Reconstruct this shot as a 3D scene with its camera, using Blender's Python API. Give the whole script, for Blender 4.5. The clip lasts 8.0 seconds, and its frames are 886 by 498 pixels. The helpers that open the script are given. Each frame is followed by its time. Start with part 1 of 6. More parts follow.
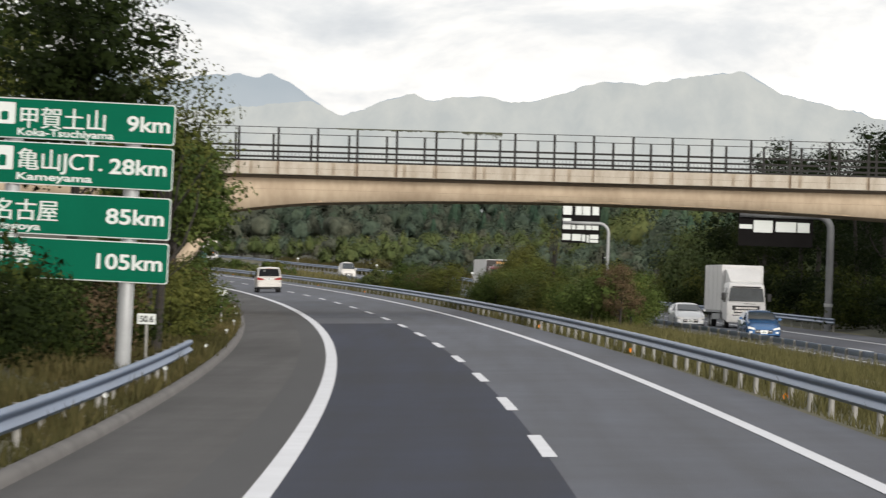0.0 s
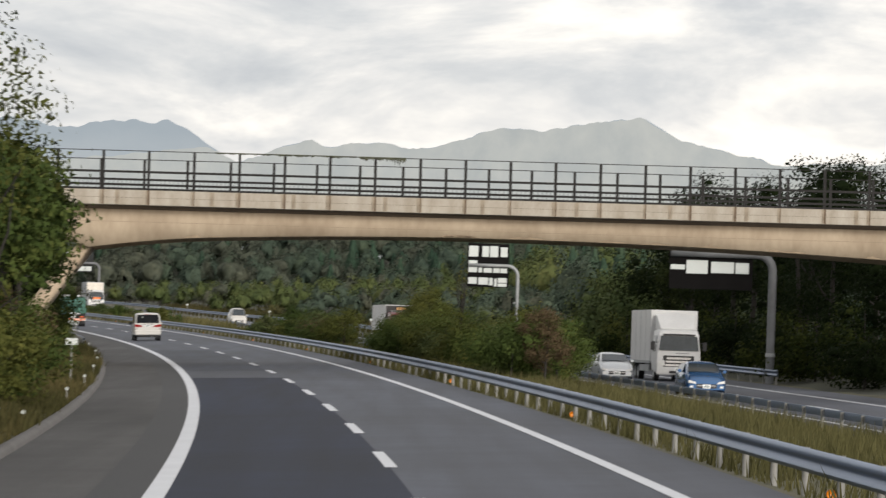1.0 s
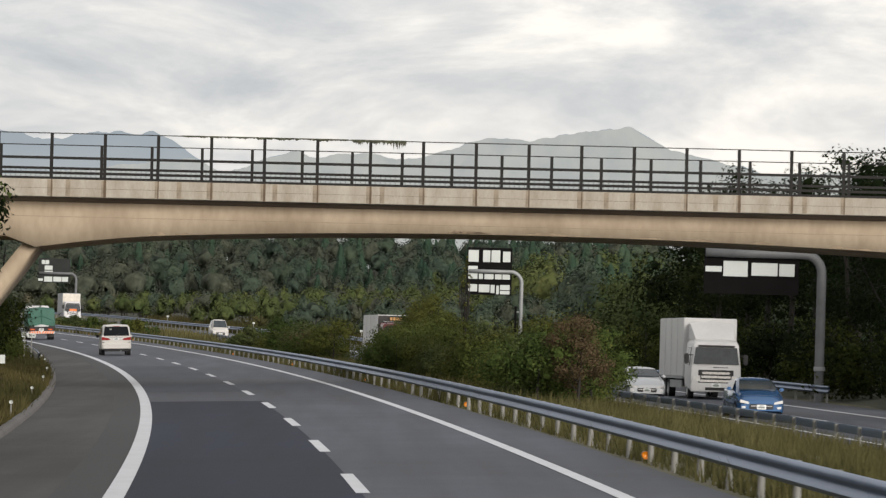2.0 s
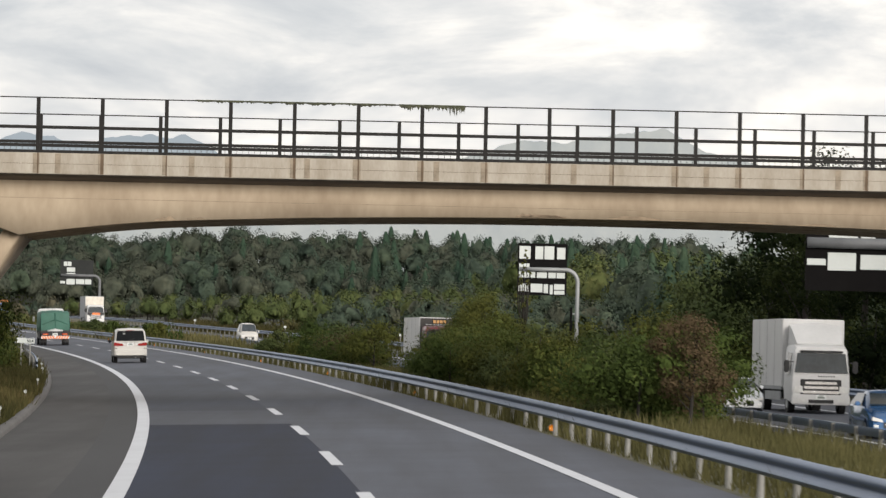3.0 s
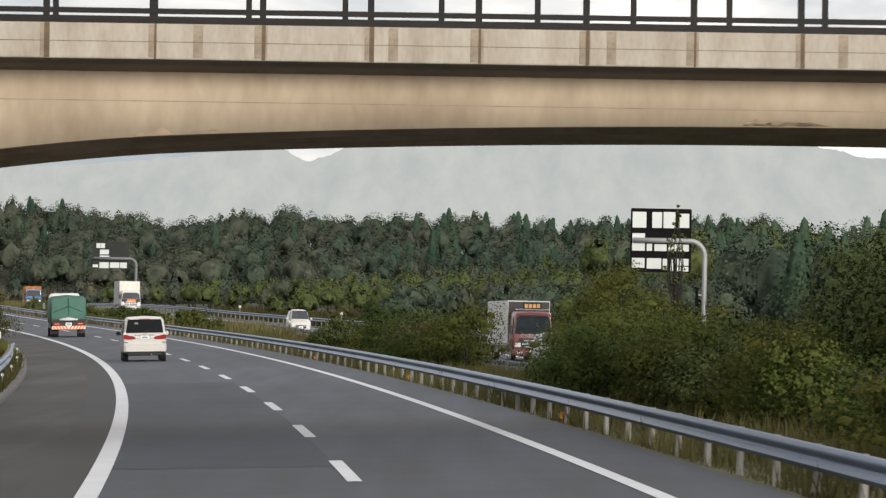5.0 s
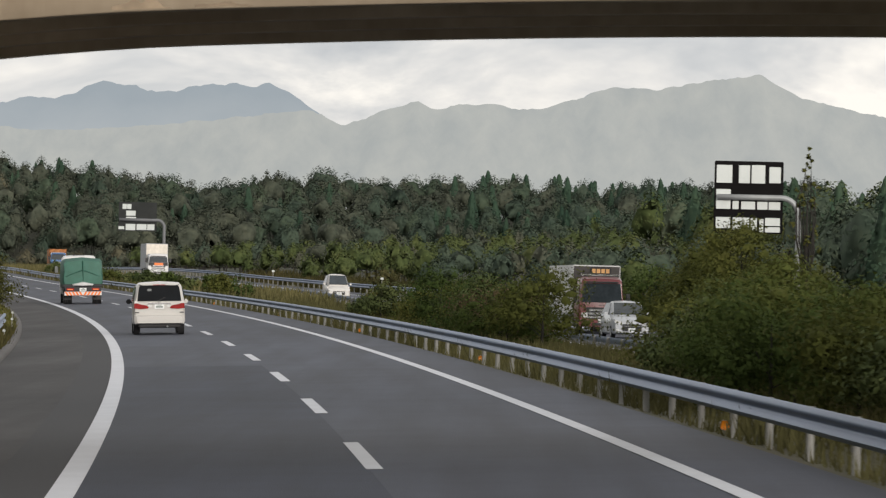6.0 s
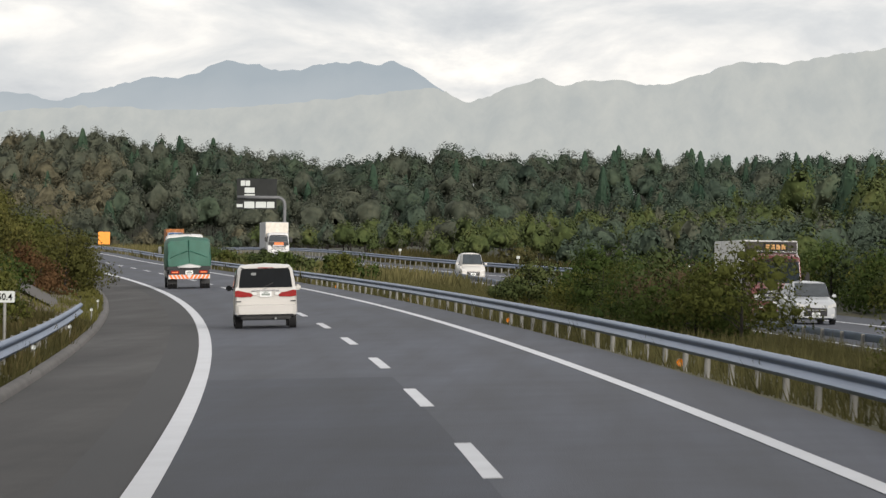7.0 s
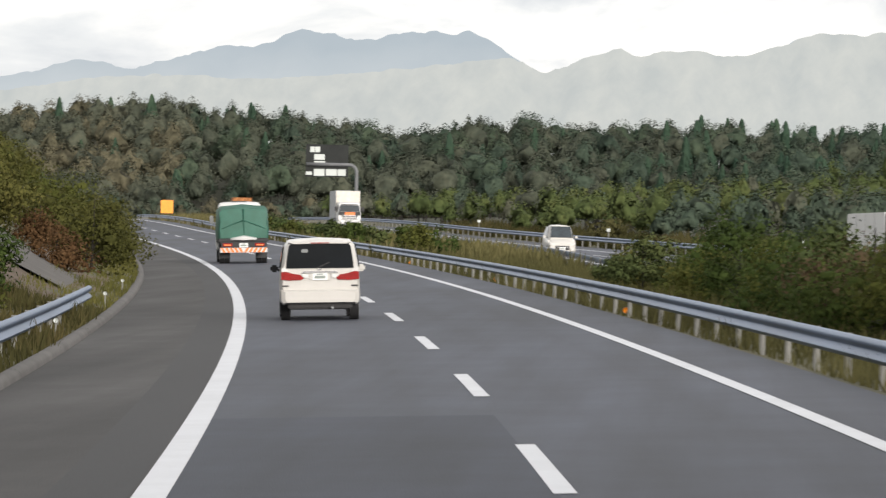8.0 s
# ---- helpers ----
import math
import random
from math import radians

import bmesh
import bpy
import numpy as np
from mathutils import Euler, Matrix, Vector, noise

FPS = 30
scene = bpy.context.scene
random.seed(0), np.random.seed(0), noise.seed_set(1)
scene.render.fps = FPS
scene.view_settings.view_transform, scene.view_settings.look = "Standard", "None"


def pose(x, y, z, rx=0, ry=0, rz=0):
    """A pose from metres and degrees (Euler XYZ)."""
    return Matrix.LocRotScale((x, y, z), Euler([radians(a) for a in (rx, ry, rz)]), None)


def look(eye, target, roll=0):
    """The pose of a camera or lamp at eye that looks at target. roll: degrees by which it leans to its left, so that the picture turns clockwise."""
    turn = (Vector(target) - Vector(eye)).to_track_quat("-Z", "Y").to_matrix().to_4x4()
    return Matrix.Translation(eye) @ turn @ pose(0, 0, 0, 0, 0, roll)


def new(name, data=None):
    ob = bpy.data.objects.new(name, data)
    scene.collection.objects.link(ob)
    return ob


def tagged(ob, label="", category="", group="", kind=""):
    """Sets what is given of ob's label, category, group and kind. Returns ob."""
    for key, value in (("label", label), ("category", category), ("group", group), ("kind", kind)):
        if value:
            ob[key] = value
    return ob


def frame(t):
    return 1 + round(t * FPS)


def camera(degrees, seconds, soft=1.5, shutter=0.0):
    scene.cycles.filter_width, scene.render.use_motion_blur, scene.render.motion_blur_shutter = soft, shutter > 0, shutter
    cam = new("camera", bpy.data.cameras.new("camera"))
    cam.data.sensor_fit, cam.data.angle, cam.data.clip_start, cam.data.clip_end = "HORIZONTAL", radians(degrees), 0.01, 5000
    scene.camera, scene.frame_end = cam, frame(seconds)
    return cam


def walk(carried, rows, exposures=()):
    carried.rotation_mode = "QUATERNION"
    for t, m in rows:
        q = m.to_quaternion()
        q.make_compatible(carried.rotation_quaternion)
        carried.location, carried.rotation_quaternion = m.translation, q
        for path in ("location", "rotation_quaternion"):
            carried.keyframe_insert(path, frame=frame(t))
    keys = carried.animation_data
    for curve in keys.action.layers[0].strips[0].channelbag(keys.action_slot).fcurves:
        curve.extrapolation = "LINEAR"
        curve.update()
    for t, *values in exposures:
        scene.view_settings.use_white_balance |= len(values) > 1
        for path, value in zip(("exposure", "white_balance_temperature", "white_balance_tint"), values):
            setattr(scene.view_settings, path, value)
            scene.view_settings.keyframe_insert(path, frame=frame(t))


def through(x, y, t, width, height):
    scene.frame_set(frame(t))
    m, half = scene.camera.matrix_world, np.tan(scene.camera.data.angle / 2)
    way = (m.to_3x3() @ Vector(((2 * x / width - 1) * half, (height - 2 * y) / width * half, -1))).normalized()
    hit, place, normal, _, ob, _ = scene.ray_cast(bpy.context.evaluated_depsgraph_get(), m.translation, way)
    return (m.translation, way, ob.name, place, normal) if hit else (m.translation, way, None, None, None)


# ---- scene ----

# ================= camera and its drive =================
cam = camera(11.717, 8.0, soft=1.3, shutter=0.25)


def aim(x, y, z, yaw, tilt, roll):
    a, b = radians(yaw), radians(tilt)
    eye = Vector((x, y, z))
    return look(eye, eye + Vector((math.sin(a) * math.cos(b), math.cos(a) * math.cos(b), math.sin(b))), roll)


DRIVE = [
    (0.0, -1.381, -6.893, 2.363, -0.5906, 0.5424, 1.889),
    (0.1, -1.385, -4.076, 2.365, -0.2608, 0.5674, 1.861),
    (0.2, -1.392, -1.260, 2.366, 0.1163, 0.7150, 1.833),
    (0.3, -1.401, 1.554, 2.369, 0.3096, 0.8862, 1.804),
    (0.4, -1.412, 4.368, 2.372, -0.0360, 1.0249, 1.776),
    (0.5, -1.426, 7.180, 2.375, -0.4965, 1.1052, 1.748),
    (0.6, -1.442, 9.991, 2.379, -0.6006, 1.0009, 1.774),
    (0.7, -1.461, 12.801, 2.383, -0.5699, 0.9737, 1.801),
    (0.8, -1.482, 15.610, 2.388, -0.1777, 1.0192, 1.827),
    (0.9, -1.505, 18.418, 2.393, 0.3718, 1.1200, 1.854),
    (1.0, -1.531, 21.224, 2.398, 0.7452, 1.2170, 1.880),
    (1.1, -1.559, 24.029, 2.404, 1.0294, 1.3189, 1.837),
    (1.2, -1.589, 26.834, 2.410, 1.1926, 1.4089, 1.794),
    (1.3, -1.622, 29.637, 2.416, 1.1445, 1.4923, 1.751),
    (1.4, -1.657, 32.438, 2.423, 1.0522, 1.5593, 1.708),
    (1.5, -1.694, 35.239, 2.431, 0.9786, 1.5992, 1.665),
    (1.6, -1.734, 38.039, 2.438, 0.9329, 1.6051, 1.621),
    (1.7, -1.776, 40.837, 2.446, 0.9673, 1.5551, 1.577),
    (2.8, -2.392, 71.540, 2.555, 0.5483, 1.1917, 1.597),
    (2.9, -2.462, 74.324, 2.566, 0.5276, 1.2788, 1.533),
    (3.0, -2.534, 77.107, 2.578, 0.4801, 1.4142, 1.469),
    (3.1, -2.608, 79.889, 2.590, 0.3810, 1.5568, 1.421),
    (3.2, -2.685, 82.669, 2.602, 0.2271, 1.6564, 1.373),
    (3.3, -2.764, 85.448, 2.615, 0.0470, 1.6347, 1.326),
    (3.4, -2.845, 88.226, 2.628, -0.1611, 1.5522, 1.278),
    (3.5, -2.928, 91.003, 2.641, -0.3016, 1.4542, 1.230),
    (3.6, -3.014, 93.779, 2.654, -0.3444, 1.2711, 1.220),
    (3.7, -3.102, 96.553, 2.668, -0.3462, 0.9048, 1.210),
    (3.8, -3.192, 99.326, 2.682, -0.3518, 0.7660, 1.199),
    (3.9, -3.285, 102.098, 2.696, -0.3458, 0.8549, 1.189),
    (4.0, -3.379, 104.869, 2.710, -0.2911, 0.9812, 1.179),
    (4.1, -3.476, 107.638, 2.724, -0.2849, 1.0769, 1.245),
    (4.2, -3.576, 110.406, 2.739, -0.3060, 1.2235, 1.312),
    (5.3, -4.818, 140.775, 2.911, -0.2060, 1.1972, 1.054),
    (5.4, -4.945, 143.529, 2.928, -0.2947, 1.1837, 1.123),
    (5.5, -5.074, 146.281, 2.945, -0.2792, 1.1388, 1.191),
    (5.6, -5.205, 149.032, 2.962, -0.3943, 1.0052, 1.214),
    (5.7, -5.338, 151.781, 2.979, -0.3917, 0.9316, 1.236),
    (5.8, -5.474, 154.530, 2.996, -0.4486, 0.8111, 1.259),
    (5.9, -5.611, 157.277, 3.014, -0.5824, 0.7493, 1.281),
    (6.0, -5.751, 160.023, 3.031, -0.6439, 0.7430, 1.304),
    (6.1, -5.894, 162.767, 3.049, -0.7054, 0.7929, 1.206),
    (6.2, -6.039, 165.511, 3.067, -0.8347, 1.1074, 1.108),
    (6.3, -6.186, 168.253, 3.085, -1.0799, 1.1779, 1.011),
    (6.4, -6.335, 170.993, 3.103, -1.5492, 1.0487, 0.913),
    (6.5, -6.487, 173.733, 3.121, -2.1573, 0.7686, 0.815),
    (6.6, -6.641, 176.471, 3.139, -2.5737, 0.5666, 0.822),
    (6.7, -6.797, 179.208, 3.157, -2.7819, 0.3682, 0.830),
    (6.8, -6.955, 181.944, 3.176, -2.6724, 0.2196, 0.837),
    (6.9, -7.116, 184.678, 3.194, -2.4300, 0.3000, 0.845),
    (7.0, -7.279, 187.411, 3.213, -2.3005, 0.4221, 0.852),
    (7.1, -7.444, 190.143, 3.232, -2.3676, 0.5301, 0.943),
    (7.2, -7.612, 192.874, 3.251, -2.3962, 0.6515, 1.034),
    (7.3, -7.782, 195.603, 3.270, -2.4085, 0.6974, 1.126),
    (7.4, -7.954, 198.331, 3.289, -2.3463, 0.8054, 1.217),
    (7.5, -8.129, 201.058, 3.308, -2.3449, 0.7165, 1.308),
    (7.6, -8.306, 203.783, 3.327, -2.4436, 0.6086, 1.291),
    (7.7, -8.485, 206.507, 3.346, -2.6204, 0.4094, 1.274),
    (7.8, -8.666, 209.230, 3.365, -2.8120, 0.1950, 1.256),
    (7.9, -8.850, 211.952, 3.385, -3.0359, 0.0708, 1.239),
    (8.0, -9.036, 214.672, 3.404, -3.2830, 0.0208, 1.222),
]
walk(cam, [(r[0], aim(*r[1:])) for r in DRIVE],
     [(0.0, -0.28), (0.5, -0.44), (1.0, -0.52), (1.5, -0.68), (2.8, -0.49), (3.5, -0.48), (4.0, -0.30), (5.3, -0.42), (6.0, -0.66), (6.4, -0.93), (6.6, -0.83), (6.8, -0.5), (7.0, -0.45), (7.5, -0.31), (8.0, -0.19)])

# ================= sky, sun =================
world = bpy.data.worlds.new("overcast_sky")
scene.world = world
world.use_nodes = True
wt = world.node_tree
wt.nodes.clear()


def wnode(kind, **vals):
    n = wt.nodes.new(kind)
    for key, v in vals.items():
        n.inputs[key].default_value = v
    return n


SUN_EL, SUN_AZ = radians(13), radians(152)
w_out = wt.nodes.new("ShaderNodeOutputWorld")
w_sky = wt.nodes.new("ShaderNodeTexSky")
w_sky.sky_type, w_sky.sun_disc = "NISHITA", False
w_sky.sun_elevation, w_sky.sun_rotation = SUN_EL, SUN_AZ
w_skybg = wnode("ShaderNodeBackground", Strength=0.12)
wt.links.new(w_sky.outputs[0], w_skybg.inputs[0])
w_co = wt.nodes.new("ShaderNodeTexCoord")
w_map = wt.nodes.new("ShaderNodeMapping")
w_map.inputs["Scale"].default_value = (14, 14, 44)
w_map.inputs["Location"].default_value = (3.1, 0.4, 1.7)
wt.links.new(w_co.outputs["Generated"], w_map.inputs[0])
w_n1 = wnode("ShaderNodeTexNoise", Scale=1.0, Detail=8.0, Roughness=0.58, Distortion=0.35)
wt.links.new(w_map.outputs[0], w_n1.inputs["Vector"])
w_ramp = wt.nodes.new("ShaderNodeValToRGB")
r_ = w_ramp.color_ramp
r_.elements[0].position, r_.elements[0].color = 0.31, (0.76, 0.785, 0.835, 1)
r_.elements[1].position, r_.elements[1].color = 0.60, (1.50, 1.43, 1.34, 1)
e_ = r_.elements.new(0.41)
e_.color = (0.92, 0.93, 0.955, 1)
e_ = r_.elements.new(0.49)
e_.color = (1.12, 1.10, 1.09, 1)
wt.links.new(w_n1.outputs["Fac"], w_ramp.inputs[0])
w_cloud = wnode("ShaderNodeBackground", Strength=1.16)
wt.links.new(w_ramp.outputs[0], w_cloud.inputs[0])
w_mix = wnode("ShaderNodeMixShader", Fac=0.9)
wt.links.new(w_skybg.outputs[0], w_mix.inputs[1])
wt.links.new(w_cloud.outputs[0], w_mix.inputs[2])
wt.links.new(w_mix.outputs[0], w_out.inputs[0])

sun_data = bpy.data.lights.new("sun", "SUN")
sun_data.energy, sun_data.angle, sun_data.color = 5.0, radians(22), (1.0, 0.935, 0.87)
sun = new("sun", sun_data)
sun.matrix_world = look((0, 0, 0), (-math.sin(SUN_AZ) * math.cos(SUN_EL), -math.cos(SUN_AZ) * math.cos(SUN_EL), -math.sin(SUN_EL)))

# ================= materials =================


def material(name, color, rough=0.6, metal=0.0, vary=0.15, scale=3.0, fine=40.0, bump=0.1, stretch=(1, 1, 1), second=None, coat=0.0):
    """A surface whose colour wanders at two scales, with fine relief."""
    m = bpy.data.materials.new(name)
    m.use_nodes = True
    t = m.node_tree
    b = t.nodes["Principled BSDF"]
    co = t.nodes.new("ShaderNodeTexCoord")
    mp = t.nodes.new("ShaderNodeMapping")
    mp.inputs["Scale"].default_value = stretch
    t.links.new(co.outputs["Object"], mp.inputs[0])
    n1, n2 = t.nodes.new("ShaderNodeTexNoise"), t.nodes.new("ShaderNodeTexNoise")
    for n, sc in ((n1, scale), (n2, fine)):
        n.inputs["Scale"].default_value, n.inputs["Detail"].default_value = sc, 5
        t.links.new(mp.outputs[0], n.inputs["Vector"])
    add = t.nodes.new("ShaderNodeMath")
    add.operation = "MULTIPLY_ADD"
    t.links.new(n2.outputs["Fac"], add.inputs[0])
    add.inputs[1].default_value = 0.4
    t.links.new(n1.outputs["Fac"], add.inputs[2])
    rp_ = t.nodes.new("ShaderNodeValToRGB")
    c2 = second or [c * (1 - vary) for c in color]
    c1 = [min(1, c * (1 + vary)) for c in color]
    rp_.color_ramp.elements[0].position, rp_.color_ramp.elements[0].color = 0.45, (*c2, 1)
    rp_.color_ramp.elements[1].position, rp_.color_ramp.elements[1].color = 0.95, (*c1, 1)
    t.links.new(add.outputs[0], rp_.inputs[0])
    t.links.new(rp_.outputs[0], b.inputs["Base Color"])
    b.inputs["Roughness"].default_value, b.inputs["Metallic"].default_value = rough, metal
    b.inputs["Coat Weight"].default_value = coat
    if bump:
        bp = t.nodes.new("ShaderNodeBump")
        bp.inputs["Strength"].default_value, bp.inputs["Distance"].default_value = bump, 0.02
        t.links.new(n2.outputs["Fac"], bp.inputs["Height"])
        t.links.new(bp.outputs[0], b.inputs["Normal"])
    return m


def foliage(name, dark, mid, light, through=0.32, grain=0.22, clump=0.8, mottle=0.0):
    """Leaves whose tone wanders from stand to stand, from bough to bough and a little from leaf to leaf."""
    m = bpy.data.materials.new(name)
    m.use_nodes = True
    t = m.node_tree
    b = t.nodes["Principled BSDF"]
    rp_ = t.nodes.new("ShaderNodeValToRGB")
    e = rp_.color_ramp.elements
    e[0].position, e[0].color = 0.0, (*dark, 1)
    e[1].position, e[1].color = 1.0, (*light, 1)
    e.new(0.55).color = (*mid, 1)
    co = t.nodes.new("ShaderNodeTexCoord")
    g = t.nodes.new("ShaderNodeNewGeometry")
    oi = t.nodes.new("ShaderNodeObjectInfo")
    tone = None
    for scale, weight in ((0.045, 0.9), (clump, 0.75), (1.1, mottle)):
        n = t.nodes.new("ShaderNodeTexNoise")
        n.inputs["Scale"].default_value, n.inputs["Detail"].default_value = scale, 3 if scale < 1 else 6
        t.links.new(g.outputs["Position"], n.inputs["Vector"])
        tone = add_scaled(t, n.outputs["Fac"], weight, tone)
    tone = add_scaled(t, g.outputs["Random Per Island"], grain, tone)
    tone = add_scaled(t, oi.outputs["Random"], 0.35, tone)
    off = t.nodes.new("ShaderNodeMath")
    off.operation = "SUBTRACT"
    t.links.new(tone, off.inputs[0])
    off.inputs[1].default_value = 0.9 / 2 + 0.75 / 2 + mottle / 2 + grain / 2 + 0.175 - 0.5
    t.links.new(off.outputs[0], rp_.inputs[0])
    t.links.new(rp_.outputs[0], b.inputs["Base Color"])
    b.inputs["Roughness"].default_value = 0.75
    b.inputs["Specular IOR Level"].default_value = 0.05
    tr = t.nodes.new("ShaderNodeBsdfTranslucent")
    t.links.new(rp_.outputs[0], tr.inputs[0])
    ms = t.nodes.new("ShaderNodeMixShader")
    ms.inputs[0].default_value = through
    t.links.new(b.outputs[0], ms.inputs[1])
    t.links.new(tr.outputs[0], ms.inputs[2])
    t.links.new(ms.outputs[0], t.nodes["Material Output"].inputs[0])
    return m


def add_scaled(t, socket, weight, before):
    """socket times weight, added to what came before."""
    n = t.nodes.new("ShaderNodeMath")
    n.operation = "MULTIPLY_ADD"
    t.links.new(socket, n.inputs[0])
    n.inputs[1].default_value, n.inputs[2].default_value = weight, 0.0
    if before is not None:
        t.links.new(before, n.inputs[2])
    return n.outputs[0]


ASPHALT = material("asphalt_worn", (0.0380, 0.0445, 0.0620), 0.75, vary=0.24, scale=0.35, fine=60, bump=0.25, stretch=(1, 0.12, 1))
ASPHALT_NEW = material("asphalt_dark", (0.0075, 0.0122, 0.0280), 0.85, vary=0.18, scale=0.4, fine=60, bump=0.25, stretch=(1, 0.12, 1))
ASPHALT_NEW.node_tree.nodes["Principled BSDF"].inputs["Specular IOR Level"].default_value = 0.3


def wear_tracks(m, depth):
    """Wheel tracks along each lane and broad patches of older and newer surface."""
    tr = m.node_tree
    bs = tr.nodes["Principled BSDF"]
    src = bs.inputs["Base Color"].links[0].from_socket
    at_ = tr.nodes.new("ShaderNodeAttribute")
    at_.attribute_name = "across"
    last = at_.outputs["Fac"]
    for op, k in (("ABSOLUTE", 0.0), ("SUBTRACT", 1.8), ("ABSOLUTE", 0.0), ("DIVIDE", 1.9)):
        nd = tr.nodes.new("ShaderNodeMath")
        nd.operation = op
        tr.links.new(last, nd.inputs[0])
        nd.inputs[1].default_value = k
        last = nd.outputs[0]
    rp2 = tr.nodes.new("ShaderNodeValToRGB")
    el = rp2.color_ramp.elements
    el[0].position, el[0].color = 0.0, (1.04, 1.04, 1.04, 1)
    el[1].position, el[1].color = 1.0, (1.07, 1.06, 1.05, 1)
    for pos, v in ((0.2, 1.0), (0.42, 1 - depth), (0.62, 1.0)):
        el.new(pos).color = (v, v, v, 1)
    tr.links.new(last, rp2.inputs[0])
    nz = tr.nodes.new("ShaderNodeTexNoise")
    nz.inputs["Scale"].default_value, nz.inputs["Detail"].default_value = 0.045, 3
    gc = tr.nodes.new("ShaderNodeTexCoord")
    tr.links.new(gc.outputs["Object"], nz.inputs["Vector"])
    mr = tr.nodes.new("ShaderNodeMapRange")
    mr.inputs["From Min"].default_value, mr.inputs["From Max"].default_value = 0.35, 0.65
    mr.inputs["To Min"].default_value, mr.inputs["To Max"].default_value = 0.82, 1.14
    tr.links.new(nz.outputs["Fac"], mr.inputs[0])
    mp2 = tr.nodes.new("ShaderNodeMapping")
    mp2.inputs["Scale"].default_value = (1.3, 0.035, 1.0)
    tr.links.new(gc.outputs["Object"], mp2.inputs[0])
    st = tr.nodes.new("ShaderNodeTexNoise")
    st.inputs["Scale"].default_value, st.inputs["Detail"].default_value, st.inputs["Roughness"].default_value = 1.0, 5, 0.6
    tr.links.new(mp2.outputs[0], st.inputs["Vector"])
    sm = tr.nodes.new("ShaderNodeMapRange")
    sm.inputs["From Min"].default_value, sm.inputs["From Max"].default_value = 0.33, 0.67
    sm.inputs["To Min"].default_value, sm.inputs["To Max"].default_value = 0.80, 1.16
    tr.links.new(st.outputs["Fac"], sm.inputs[0])
    bl = tr.nodes.new("ShaderNodeTexNoise")
    bl.inputs["Scale"].default_value, bl.inputs["Detail"].default_value, bl.inputs["Roughness"].default_value = 0.42, 7, 0.68
    tr.links.new(gc.outputs["Object"], bl.inputs["Vector"])
    bm_ = tr.nodes.new("ShaderNodeMapRange")
    bm_.inputs["From Min"].default_value, bm_.inputs["From Max"].default_value = 0.34, 0.66
    bm_.inputs["To Min"].default_value, bm_.inputs["To Max"].default_value = 0.84, 1.15
    tr.links.new(bl.outputs["Fac"], bm_.inputs[0])
    for other in (rp2.outputs[0], mr.outputs[0], sm.outputs[0], bm_.outputs[0]):
        mu = tr.nodes.new("ShaderNodeVectorMath")
        mu.operation = "MULTIPLY"
        tr.links.new(src, mu.inputs[0])
        tr.links.new(other, mu.inputs[1])
        src = mu.outputs[0]
    tr.links.new(src, bs.inputs["Base Color"])


wear_tracks(ASPHALT, 0.14)
wear_tracks(ASPHALT_NEW, 0.10)
ASPHALT_SHOULDER = material("asphalt_shoulder", (0.0375, 0.0365, 0.0372), 0.9, vary=0.38, scale=0.5, fine=50, bump=0.25, stretch=(1, 0.15, 1))
wear_tracks(ASPHALT_SHOULDER, 0.0)
ASPHALT_PATCH = material("asphalt_mid", (0.0260, 0.0320, 0.0480), 0.8, vary=0.2, scale=0.4, fine=60, bump=0.25, stretch=(1, 0.12, 1))
wear_tracks(ASPHALT_PATCH, 0.10)
PAINT_WHITE = material("road_paint", (0.5400, 0.5550, 0.5850), 0.6, vary=0.07, scale=0.9, fine=9, bump=0.0)
KERB = material("kerb_asphalt", (0.0920, 0.0880, 0.0840), 0.9, vary=0.25, scale=0.8, fine=9, bump=0.06)
CONCRETE = material("bridge_concrete", (0.40, 0.325, 0.235), 0.88, vary=0.12, scale=0.5, fine=4, bump=0.12, stretch=(1, 1, 0.45), second=(0.29, 0.225, 0.155))
SHADED_CONCRETE = material("shaded_concrete", (0.125, 0.105, 0.085), 0.9, vary=0.25, scale=0.8, fine=6, bump=0.15, stretch=(1, 1, 1))
PARAPET = material("parapet_concrete", (0.36, 0.33, 0.28), 0.88, vary=0.14, scale=0.6, fine=6, bump=0.12, stretch=(2.5, 1, 0.8), second=(0.25, 0.215, 0.165))
STAIN = material("rust_stain", (0.105, 0.072, 0.045), 0.9, vary=0.3, scale=3, fine=20)
DARK_STEEL = material("brown_painted_steel", (0.013, 0.012, 0.011), 0.6, 0.0, vary=0.3, scale=2, fine=30, bump=0.05)
DARK_STEEL.node_tree.nodes["Principled BSDF"].inputs["Specular IOR Level"].default_value = 0.2
GALV = material("galvanised_steel", (0.27, 0.28, 0.28), 0.55, 0.3, vary=0.18, scale=1.2, fine=30, bump=0.05)
# darker than GALV: shade on the long sign's pole is put into the colour
STEEL_DARKER = material("darker_steel", (0.14, 0.145, 0.15), 0.65, 0.2, vary=0.2, scale=1.2, fine=30, bump=0.05)
RAIL_STEEL = material("guardrail_steel", (0.115, 0.162, 0.250), 0.42, 0.7, vary=0.15, scale=0.7, fine=25, bump=0.04, stretch=(0.3, 0.3, 1))
POST_WHITE = material("pale_post_paint", (0.20, 0.197, 0.18), 0.6, 0.0, vary=0.25, scale=2, fine=20, bump=0.05)
GRASS_GROUND = material("grass_ground", (0.078, 0.070, 0.036), 0.95, vary=0.35, scale=0.25, fine=6, bump=0.5, second=(0.038, 0.040, 0.017))
